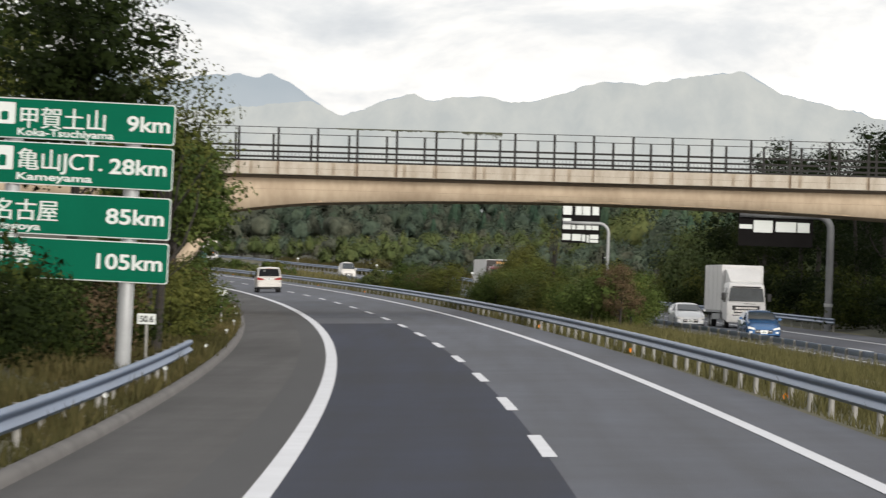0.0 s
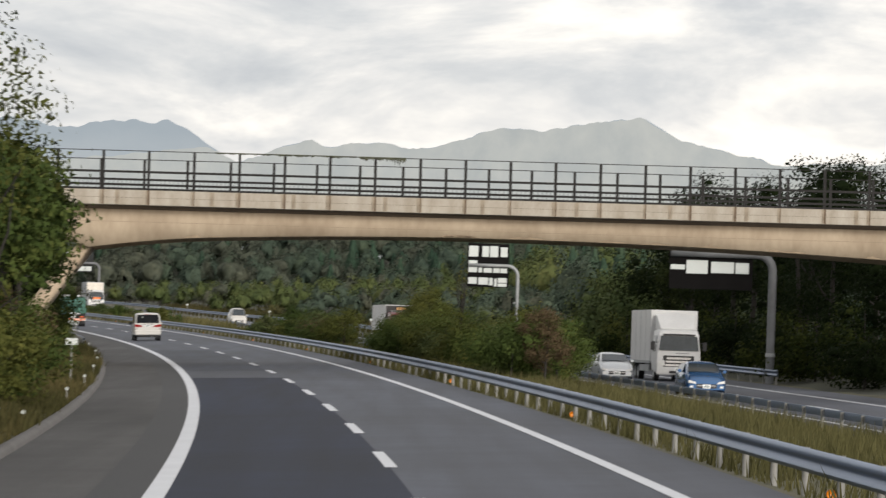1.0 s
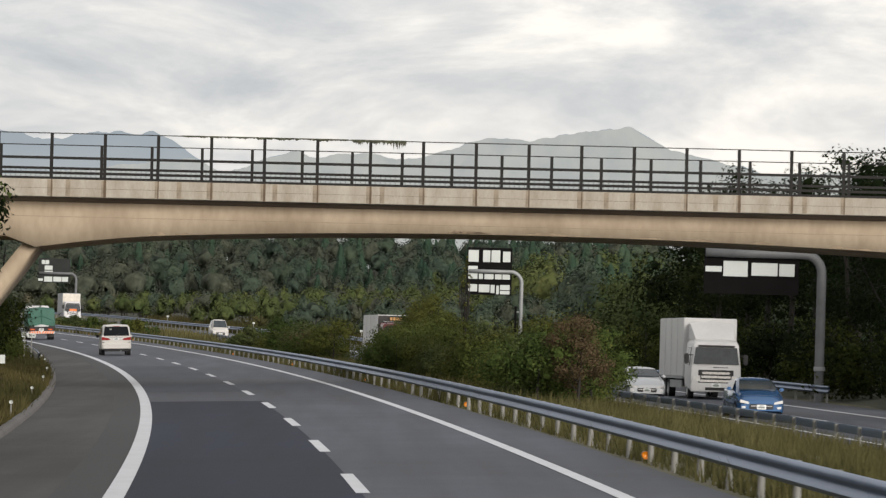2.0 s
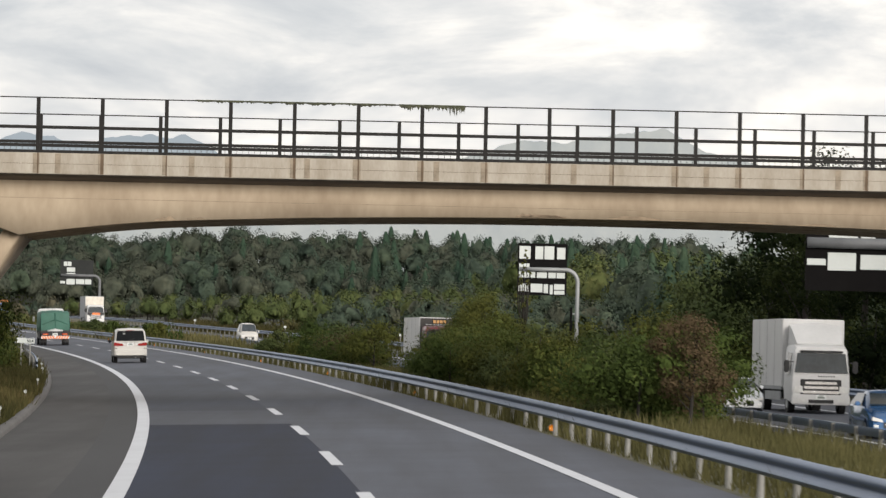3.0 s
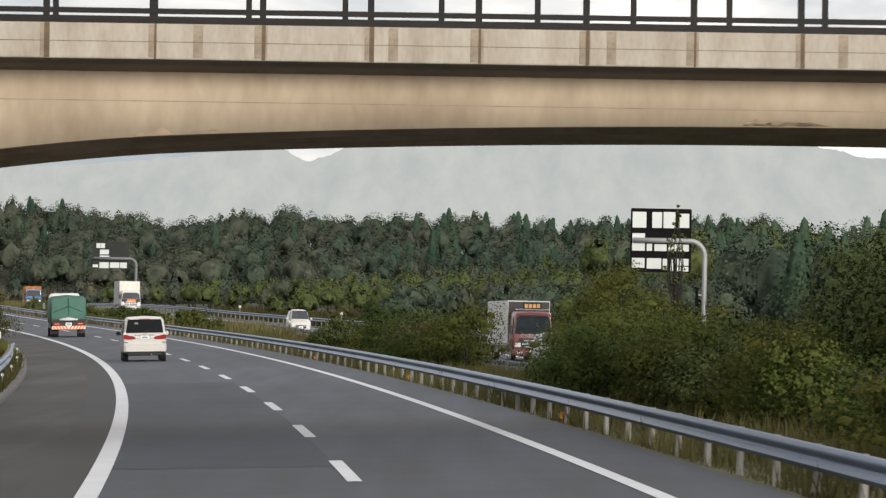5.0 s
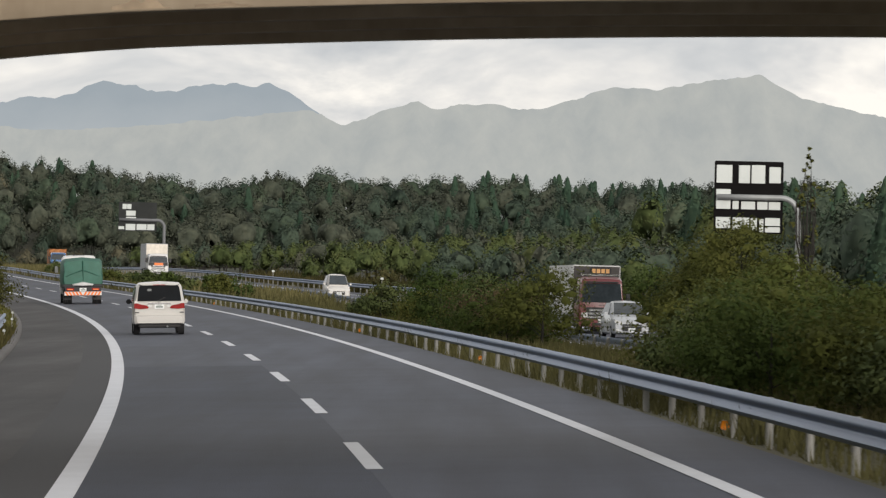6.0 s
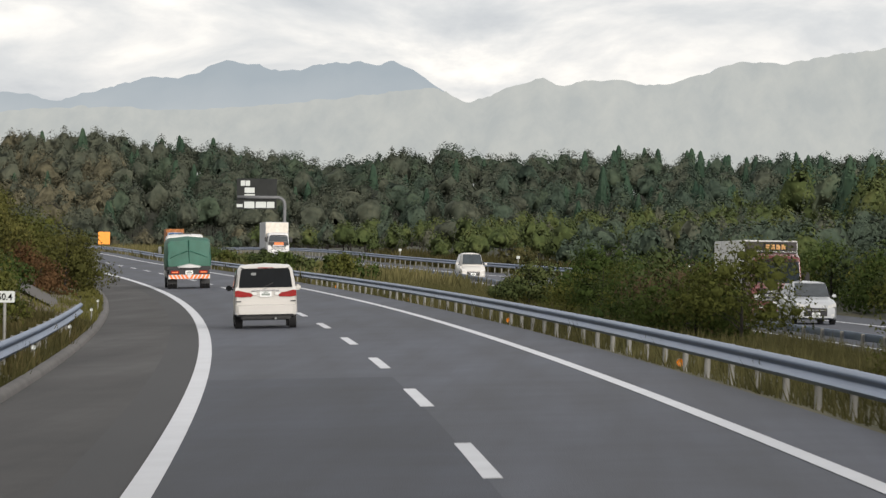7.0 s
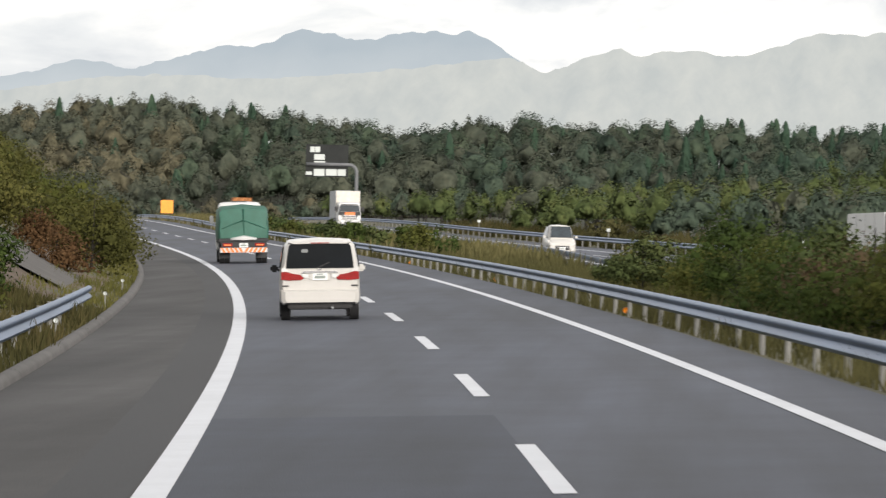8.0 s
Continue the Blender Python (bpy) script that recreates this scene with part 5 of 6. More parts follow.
def far_wood(name, seed, x0, x1, y0, y1, gap, mats, label, n, leaf, conifers, hs, keep, grow=None, east=None):
    r = np.random.default_rng(seed)
    xs, ys = np.meshgrid(np.arange(x0, x1, gap), np.arange(y0, y1, gap))
    x = xs.ravel() + r.uniform(-0.45, 0.45, xs.size) * gap
    y = ys.ravel() + r.uniform(-0.45, 0.45, xs.size) * gap
    h_ = np.interp(y, RY, HEAD)
    u = (x - np.interp(y, RY, RX)) * np.cos(h_)
    s = np.interp(y, RY, SG) - u * np.sin(h_)
    ok = keep(x, y, s, u)
    x, y, s, u = x[ok], y[ok], s[ok], u[ok]
    h = r.uniform(hs[0], hs[1], len(x))
    if grow:
        h = h * grow(s, u)
    stand_ = 0.5 + 0.5 * np.sin(x * 0.045 + 1.3 * np.sin(y * 0.021)) * np.cos(y * 0.03 + 0.7)
    hue = np.floor(3 * (0.5 + 0.5 * np.sin(x * 0.031 + 2.1 * np.sin(y * 0.017 + 0.6)) * 0.999)).astype(int)
    if east is not None:
        side = ease((x - east[0]) / (east[1] - east[0]))
        stand_ = stand_ * (0.35 + 0.9 * side)
        hue = np.where(r.random(len(x)) < 0.75 * (1 - side), 1, hue)
    kind = np.where(r.random(len(x)) < conifers * 2 * stand_, 3, np.where(r.random(len(x)) < 0.55, hue, r.choice([0, 1, 2], len(x))))
    w = np.where(kind == 3, h * 0.68, np.minimum(h * r.uniform(0.75, 1.1, len(x)), gap * 1.52))
    z = ground_z(s, u)
    wood(name, x, y, z, h * np.where(kind == 3, 1.03, 1.0), w, kind, n, leaf, mats, seed, label)


far_wood("far_wood", 71, -150, 205, 1105, 1345, 7.6, [F_FAR, F_FAR_BROWN, F_FAR_DARK, F_CONIFER], "dark mixed forest of conifers and broadleaf trees on a hill", 340, 0.275, 0.24, (5.5, 11.9), lambda x, y, s, u: ((s > 925) | (u > 36)) & (x > -124 - (y - 1200) * 0.10) & (x < 60 + y * 0.10), east=(-60, 60))
far_wood("bamboo_wood", 72, -260, -85, 1060, 1340, 7.0, [F_BAMBOO, F_FAR_BROWN, F_FAR_BROWN, F_CONIFER], "yellowish bamboo and mixed wood on a hill", 270, 0.27, 0.03, (6, 11.7), lambda x, y, s, u: ((s > 925) | (u < -16)) & (x <= -124 - (y - 1200) * 0.10) & (x > -30 - y * 0.17))
far_wood("hillside_wood", 73, 0, 130, 345, 800, 6.8, [F_MID, F_FAR, F_FAR_DARK, F_CONIFER], "mixed green wood beyond the far carriageway", 450, 0.205, 0.24, (6, 9.5), lambda x, y, s, u: (u > 34 + 0.13 * np.clip(s - 330, 0, 400)) & (u < 150) & (x < 15 + y * 0.14), lambda s, u: np.interp(u, [34, 52, 85, 120], [0.68, 0.85, 0.95, 0.70]))
far_wood("hillside_scrub", 74, -110, 120, 400, 850, 5.6, [F_MID, F_FAR_BROWN, F_FAR_DARK, F_FAR], "low mixed scrub between the road and the wooded hill", 200, 0.145, 0.0, (1.8, 4.4), lambda x, y, s, u: (u > 32) & (u < 34 + 0.13 * np.clip(s - 330, 0, 460) + 8) & (x < 15 + y * 0.14))
far_wood("roadside_scrub", 75, -250, -20, 780, 960, 4.6, [F_BAMBOO, F_FAR_BROWN, F_FAR_DARK, F_FAR], "low tangled scrub at the foot of the hill", 130, 0.21, 0.0, (2.0, 5.0), lambda x, y, s, u: (((s > 905) & (s < 945)) | ((u < -11) & (u > -30) & (s > 700))) & (x > -30 - y * 0.17))

# grass
def blades(name, seed, n, s0, s1, u0, u1, hmin, hmax, mat, label, width=0.02):
    r = np.random.default_rng(seed)
    s, u = r.uniform(s0, s1, n), u0 + (u1 - u0) * r.random(n)
    x, y = plan(s, u)
    z = ground_z(s, u)
    h = r.uniform(hmin, hmax, n) * (0.6 + 0.8 * np.clip(0.5 + 0.5 * np.sin(s * 0.35 + 2 * np.sin(u * 0.9)), 0, 1))
    a = r.uniform(0, 6.283, n)
    lean = r.normal(0, 0.28, (n, 2)) * h[:, None]
    dx, dy = np.cos(a) * width * (1 + 2 * h), np.sin(a) * width * (1 + 2 * h)
    v = np.stack([np.stack([x - dx, y - dy, z - 0.03], -1), np.stack([x + dx, y + dy, z - 0.03], -1), np.stack([x + lean[:, 0], y + lean[:, 1], z + h], -1)], 1).reshape(-1, 3)
    tagged(new(name, mesh_np(name, v, np.arange(3 * n).reshape(-1, 3), mat)), label, "grass", kind="stuff")


blades("median_grass", 81, 125000, 30, 430, 5.8, 16.0, 0.14, 0.50, F_GRASS, "long yellowing grass in the median", 0.012)
blades("median_grass_far", 82, 26000, 430, 760, 5.8, 16.0, 0.3, 0.8, F_GRASS, "long yellowing grass in the median", 0.035)
blades("verge_grass", 83, 46000, 20, 322, -10.0, -6.86, 0.08, 0.40, F_VERGE, "short mixed grass on the verge behind the kerb")
blades("slope_weeds", 85, 6000, 318, 430, -9.4, -6.86, 0.06, 0.25, F_BANK, "withered brown weeds on the bare slope")
blades("bank_grass", 84, 14000, 430, 640, 29.2, 34.0, 0.3, 0.9, F_VERGE, "rough grass at the foot of the wood", 0.035)

# ================= vehicles =================
WHITE_PAINT = material("white_car_paint", (0.50, 0.485, 0.455), 0.3, vary=0.04, scale=1, fine=10, bump=0.0, coat=0.5)
TRUCK_WHITE = material("truck_white", (0.54, 0.54, 0.535), 0.4, vary=0.08, scale=0.8, fine=8, bump=0.02)
BLUE_PAINT = material("blue_car_paint", (0.030, 0.095, 0.22), 0.25, 0.3, vary=0.05, scale=1, fine=10, bump=0.0, coat=0.6)
SILVER_PAINT = material("silver_car_paint", (0.45, 0.47, 0.49), 0.28, 0.5, vary=0.05, scale=1, fine=10, bump=0.0, coat=0.6)
RED_PAINT = material("dark_red_paint", (0.13, 0.012, 0.016), 0.3, vary=0.1, scale=1, fine=10, bump=0.0, coat=0.4)
GLASS = material("dark_glass", (0.006, 0.008, 0.010), 0.08, vary=0.3, scale=2, fine=10, bump=0.0)
GLASS.node_tree.nodes["Principled BSDF"].inputs["Specular IOR Level"].default_value = 0.22
RUBBER = material("tyre_rubber", (0.009, 0.009, 0.010), 0.85, vary=0.2, scale=8, fine=40, bump=0.1)
SCREEN = material("windscreen_glass", (0.028, 0.036, 0.042), 0.08, vary=0.4, scale=1.5, fine=6, bump=0.0, coat=0.3)
BLACK_TRIM = material("black_trim", (0.009, 0.009, 0.010), 0.6, vary=0.2, scale=4, fine=30, bump=0.05)
CHROME = material("chrome", (0.62, 0.63, 0.64), 0.15, 0.9, vary=0.05, scale=4, fine=20, bump=0.0)
RED_LENS = material("red_lens", (0.23, 0.006, 0.006), 0.2, vary=0.25, scale=9, fine=30, bump=0.02, coat=0.1)
CLEAR_LENS = material("clear_lens", (0.62, 0.62, 0.60), 0.12, vary=0.1, scale=8, fine=30, bump=0.02, coat=0.5)
PLATE_WHITE = material("plate_white", (0.70, 0.71, 0.70), 0.45, vary=0.05, scale=4, fine=20, bump=0.0)
PLATE_GREEN = material("plate_marks", (0.20, 0.23, 0.21), 0.5, vary=0.1, scale=4, fine=20, bump=0.0)
TARP = material("green_tarpaulin", (0.018, 0.095, 0.066), 0.6, vary=0.18, scale=1.5, fine=10, bump=0.3, second=(0.014, 0.075, 0.048))
ORANGE_BAND = material("orange_band", (0.72, 0.16, 0.02), 0.5, vary=0.12, scale=4, fine=20, bump=0.0)
BOX_SHADE_GREY = material("box_shade_grey", (0.30, 0.315, 0.33), 0.45, vary=0.1, scale=0.7, fine=6, bump=0.03)


def loft(name, mat, sections, sharp=35):
    """A symmetric body: sections are (y, [(x, z) from bottom middle to top middle])."""
    bm = bmesh.new()
    rings = []
    for y, half in sections:
        pts = [(x, z) for x, z in half] + [(-x, z) for x, z in reversed(half) if x > 1e-6]
        rings.append([bm.verts.new((x, y, z)) for x, z in pts])
    for r0, r1 in zip(rings, rings[1:]):
        for i in range(len(r0)):
            j = (i + 1) % len(r0)
            bm.faces.new((r0[i], r0[j], r1[j], r1[i]))
    bm.faces.new(rings[0])
    bm.faces.new(rings[-1])
    bmesh.ops.recalc_face_normals(bm, faces=bm.faces)
    me = bm_mesh(name, bm, mat, True)
    me.set_sharp_from_angle(angle=radians(sharp))
    return me


def body_ring(w0, w1, w2, z0, zb, zt):
    return [(0, z0), (w0 * 0.93, z0), (w0, z0 + 0.07), (w1, z0 + (zb - z0) * 0.55), (w1 * 0.985, zb), (w2 + 0.03, zt - 0.14), (w2 - 0.06, zt - 0.03), (w2 * 0.6, zt), (0, zt + 0.015)]


def poly_plate(name, mat, pts, y0, y1):
    """A flat shape in x and z, from y0 to y1."""
    bm = bmesh.new()
    f = bm.faces.new([bm.verts.new((x, y0, z)) for x, z in pts])
    e = bmesh.ops.extrude_face_region(bm, geom=[f])
    for v in e["geom"]:
        if isinstance(v, bmesh.types.BMVert):
            v.co.y = y1
    bmesh.ops.recalc_face_normals(bm, faces=bm.faces)
    return bm_mesh(name, bm, mat)


def slab(name, mat, corners, thick=0.02):
    """A thin pane through four corners."""
    c = [Vector(q) for q in corners]
    n = (c[1] - c[0]).cross(c[3] - c[0]).normalized() * thick
    bm = bmesh.new()
    a = [bm.verts.new(q + n * 0.5) for q in c]
    b = [bm.verts.new(q - n * 0.5) for q in c]
    bm.faces.new(a)
    bm.faces.new(b[::-1])
    for i in range(4):
        j = (i + 1) % 4
        bm.faces.new((a[j], a[i], b[i], b[j]))
    bmesh.ops.recalc_face_normals(bm, faces=bm.faces)
    return bm_mesh(name, bm, mat)


WHEELS = {}


def wheel(parent, x, y, r, w):
    key = (r, w)
    if key not in WHEELS:
        WHEELS[key] = (tube_mesh("tyre", RUBBER, [(-w / 2, 0, 0), (-w / 2 + 0.03, 0, 0), (w / 2 - 0.03, 0, 0), (w / 2, 0, 0)], r, 24),
                       tube_mesh("rim", GALV, [(-w / 2 - 0.012, 0, 0), (w / 2 + 0.012, 0, 0)], r * 0.6, 16))
    ty = part("tyre", WHEELS[key][0], parent, Matrix.Translation((x, y, r)))
    part("rim", WHEELS[key][1], ty)


def stand(s, u, opposite=False):
    if opposite:
        return Matrix.Translation(at(s, u, 0.0, opp_level)) @ pose(0, 0, 0, 0, 0, head(s))
    return Matrix.Translation(at(s, u)) @ pose(0, 0, 0, 0, -1.94, head(s))


def number_plate(parent, x, y, z, w=0.34, h=0.17):
    pl = part("number_plate", panel_mesh("number_plate", PLATE_WHITE, x - w / 2, x + w / 2, y - 0.012, y, z - h / 2, z + h / 2, 0.01), parent, label="white number plate")
    part("plate_bar", box_mesh("plate_bar", PLATE_GREEN, x - w * 0.36, x + w * 0.36, y - 0.016, y - 0.012, z - h * 0.28, z + h * 0.10), pl)
    part("plate_bar", box_mesh("plate_bar", PLATE_GREEN, x - w * 0.22, x + w * 0.22, y - 0.016, y - 0.012, z + h * 0.20, z + h * 0.36), pl)


def white_van(s, u):
    v = tagged(empty("minivan", stand(s, u)), "white people carrier with red tail lamps seen from behind", "van")
    secs = [(0.02, body_ring(0.82, 0.855, 0.70, 0.40, 1.14, 1.76)), (0.10, body_ring(0.88, 0.905, 0.745, 0.38, 1.15, 1.845)), (0.35, body_ring(0.90, 0.915, 0.77, 0.36, 1.16, 1.875)),
            (1.5, body_ring(0.91, 0.92, 0.775, 0.34, 1.16, 1.89)), (2.9, body_ring(0.91, 0.92, 0.76, 0.34, 1.14, 1.87)), (3.5, body_ring(0.90, 0.91, 0.72, 0.34, 1.08, 1.72)),
            (4.15, body_ring(0.88, 0.90, 0.72, 0.36, 0.95, 1.14)), (4.65, body_ring(0.80, 0.84, 0.62, 0.36, 0.78, 0.92)), (4.8, body_ring(0.66, 0.72, 0.5, 0.40, 0.66, 0.76))]
    part("body", loft("body", WHITE_PAINT, secs), v)
    part("rear_window", poly_plate("rear_window", GLASS, [(-0.775, 1.20), (0.775, 1.20), (0.76, 1.38), (0.71, 1.70), (0.665, 1.755), (-0.665, 1.755), (-0.71, 1.70), (-0.76, 1.38)], -0.005, 0.05), v, label="dark tinted rear window")
    part("spoiler", loft("spoiler", WHITE_PAINT, [(-0.10, [(0, 1.765), (0.60, 1.76), (0.66, 1.785), (0, 1.80)]), (0.10, [(0, 1.75), (0.68, 1.745), (0.73, 1.80), (0, 1.865)]), (0.5, [(0, 1.80), (0.68, 1.80), (0.70, 1.865), (0, 1.91)])]), v)
    part("brake_light", box_mesh("brake_light", RED_LENS, -0.22, 0.22, -0.105, -0.09, 1.768, 1.788), v)
    for d in (-1, 1):
        part("tail_lamp", poly_plate("tail_lamp", RED_LENS, [(d * 0.895, 0.945), (d * 0.89, 1.115), (d * 0.80, 1.125), (d * 0.60, 1.075), (d * 0.46, 1.055), (d * 0.37, 0.975), (d * 0.42, 0.935), (d * 0.70, 0.925)], -0.02, 0.16), v, label="wide red tail lamp")
        part("clear_lamp", poly_plate("clear_lamp", CLEAR_LENS, [(d * 0.888, 1.12), (d * 0.872, 1.21), (d * 0.80, 1.215), (d * 0.70, 1.11), (d * 0.79, 1.13)], -0.008, 0.12), v)
        part("clear_lamp", poly_plate("clear_lamp", CLEAR_LENS, [(d * 0.43, 1.045), (d * 0.40, 1.075), (d * 0.26, 1.07), (d * 0.26, 0.985), (d * 0.35, 0.975)], -0.026, 0.0), v)
        part("reflector", box_mesh("reflector", BLACK_TRIM, min(d * 0.87, d * 0.72), max(d * 0.87, d * 0.72), -0.012, 0.02, 0.785, 0.815), v)
        m_ = part("mirror", box_mesh("mirror", WHITE_PAINT if d > 0 else BLACK_TRIM, min(d * 0.93, d * 1.12), max(d * 0.93, d * 1.12), 3.2, 3.32, 1.10, 1.27, bevel=0.04), v)
        part("mirror_arm", box_mesh("mirror_arm", BLACK_TRIM, min(d * 0.86, d * 0.95), max(d * 0.86, d * 0.95), 3.23, 3.29, 1.12, 1.17), m_)
        part("side_window", slab("side_window", GLASS, [(d * 0.915, 0.45, 1.22), (d * 0.915, 3.2, 1.20), (d * 0.82, 2.9, 1.72), (d * 0.82, 0.6, 1.72)]), v)
        wheel(v, d * 0.79, 0.95, 0.325, 0.215)
        wheel(v, d * 0.79, 3.85, 0.325, 0.215)
    part("garnish", poly_plate("garnish", CHROME, [(-0.42, 1.09), (0.42, 1.09), (0.38, 1.135), (-0.38, 1.135)], -0.03, 0.04), v, label="bright trim bar above the plate")
    part("plate_recess", box_mesh("plate_recess", WHITE_PAINT, -0.24, 0.24, -0.006, 0.03, 0.93, 1.085), v)
    number_plate(v, 0.0, -0.007, 1.012)
    part("bumper", loft("bumper", WHITE_PAINT, [(-0.09, [(0, 0.42), (0.76, 0.42), (0.80, 0.50), (0.80, 0.66), (0, 0.67)]), (-0.02, [(0, 0.40), (0.85, 0.40), (0.89, 0.48), (0.89, 0.70), (0, 0.71)]), (0.2, [(0, 0.40), (0.88, 0.40), (0.925, 0.48), (0.915, 0.72), (0, 0.73)])]), v)
    part("lower_valance", box_mesh("lower_valance", BLACK_TRIM, -0.74, 0.74, 0.10, 0.35, 0.27, 0.42, bevel=0.03), v, label="black lower valance")
    part("exhaust", tube_mesh("exhaust", GALV, [(0.28, -0.06, 0.30), (0.28, 0.3, 0.30)], 0.035, 12), v)
    part("axle", tube_mesh("axle", BLACK_TRIM, [(-0.7, 0.95, 0.30), (0.7, 0.95, 0.30)], 0.06, 8), v)
    wp = part("wiper", box_mesh("wiper", BLACK_TRIM, -0.015, 0.30, -0.03, -0.012, -0.01, 0.012), v, Matrix.Translation((-0.05, 0, 1.21)) @ pose(0, 0, 0, 0, -25, 0))
    part("sticker", panel_mesh("sticker", material("faded_sticker", (0.17, 0.18, 0.18), 0.5), -0.42, -0.27, -0.012, -0.004, 1.56, 1.64, 0.03), v, label="pale sticker in the rear window")
    part("badge", panel_mesh("badge", CHROME, -0.05, 0.05, -0.012, 0.02, 1.155, 1.185, 0.012), v)
    return v


def tarp_truck(s, u):
    t = tagged(empty("flatbed_truck", stand(s, u)), "medium flatbed truck under a green tarpaulin with orange chevrons", "truck")
    part("chassis", box_mesh("chassis", BLACK_TRIM, -0.42, 0.42, 0.15, 7.4, 0.55, 0.85), t)
    part("bed", box_mesh("bed", BLACK_TRIM, -1.14, 1.14, 0.0, 5.6, 1.0, 1.22, bevel=0.02), t)
    rng = np.random.default_rng(77)
    secs = []
    for y, w, top, sag in ((-0.06, 1.08, 1.95, 0.0), (0.02, 1.14, 2.55, 0.05), (0.5, 1.17, 2.72, 0.0), (1.4, 1.18, 2.66, 0.05), (2.4, 1.18, 2.74, 0.0), (3.4, 1.18, 2.66, 0.05), (4.4, 1.17, 2.72, 0.0), (5.3, 1.15, 2.66, 0.0), (5.5, 1.10, 2.3, 0.0)):
        secs.append((y, [(0, 1.20), (w, 1.16 + 0.03 * rng.random()), (w + 0.03, 1.5), (w + 0.01 - sag, 1.9), (w - 0.02, top - 0.18), (w - 0.16, top - 0.03), (w * 0.5, top - sag * 0.5), (0, top + 0.06)]))
    part("tarpaulin", loft("tarpaulin", TARP, secs, 50), t, label="green tarpaulin tied over the load")
    for x0, z0, x1, z1 in ((0, 2.55, 0.02, 1.35), (0.05, 2.0, 1.02, 1.62), (-0.05, 2.0, -1.02, 1.62)):
        part("fold", tube_mesh("fold", TARP, [(x0, -0.055, z0), ((x0 + x1) / 2, -0.12, (z0 + z1) / 2 + 0.03), (x1, -0.055, z1)], 0.032, 8, 0.015), t)
    part("gathered_sheet", loft("gathered_sheet", TRUCK_WHITE, [(-0.22, [(0, 1.10), (0.40, 1.12), (0.45, 1.20), (0, 1.27)]), (-0.02, [(0, 1.08), (0.60, 1.10), (0.64, 1.20), (0, 1.33)])], 60), t, label="white sheet end gathered at the tail")
    part("tail_board", box_mesh("tail_board", BLACK_TRIM, -1.16, 1.16, -0.05, -0.005, 1.04, 1.14), t)
    part("rear_panel", box_mesh("rear_panel", BLACK_TRIM, -1.06, 1.06, 0.02, 0.10, 0.62, 1.0), t)
    bar = part("bumper", box_mesh("bumper", TRUCK_WHITE, -1.10, 1.10, -0.02, 0.06, 0.52, 0.74), t, label="white bumper with orange slanted stripes")
    for d in (-1, 1):
        for k in range(5):
            x = d * (0.14 + 0.205 * k)
            part("stripe", poly_plate("stripe", ORANGE_BAND, [(x - 0.065 - d * 0.06, 0.525), (x + 0.065 - d * 0.06, 0.525), (x + 0.065 + d * 0.06, 0.735), (x - 0.065 + d * 0.06, 0.735)], -0.026, -0.02), bar)
        part("tail_lamp", box_mesh("tail_lamp", RED_LENS, min(d * 0.52, d * 0.98), max(d * 0.52, d * 0.98), -0.02, 0.02, 0.80, 0.96, bevel=0.02), t)
        part("marker", box_mesh("marker", ORANGE_BAND, min(d * 0.60, d * 0.92), max(d * 0.60, d * 0.92), -0.028, -0.02, 0.84, 0.90), t)
        for x in (0.74, 1.0):
            wheel(t, d * x, 1.3, 0.42, 0.24)
        wheel(t, d * 0.98, 6.1, 0.42, 0.24)
        part("mud_flap", box_mesh("mud_flap", BLACK_TRIM, min(d * 0.62, d * 1.12), max(d * 0.62, d * 1.12), 0.78, 0.80, 0.25, 0.95), t)
        part("mirror", box_mesh("mirror", TRUCK_WHITE, min(d * 1.22, d * 1.40), max(d * 1.22, d * 1.40), 6.9, 7.0, 1.9, 2.3, bevel=0.03), t)
        part("mirror_arm", box_mesh("mirror_arm", BLACK_TRIM, min(d * 1.05, d * 1.24), max(d * 1.05, d * 1.24), 6.93, 6.97, 2.2, 2.24), t)
    part("cab", loft("cab", TRUCK_WHITE, [(5.7, body_ring(1.08, 1.10, 0.95, 0.6, 1.7, 2.86)), (5.9, body_ring(1.10, 1.12, 0.98, 0.5, 1.7, 2.94)), (7.0, body_ring(1.10, 1.12, 0.96, 0.5, 1.6, 2.90)), (7.4, body_ring(1.06, 1.08, 0.90, 0.5, 1.4, 2.3))]), t)
    part("roof_hatch", box_mesh("roof_hatch", BLACK_TRIM, -0.35, 0.35, 5.86, 6.2, 2.93, 2.985), t)
    number_plate(t, 0.0, 0.015, 0.86, 0.40, 0.2)
    return t


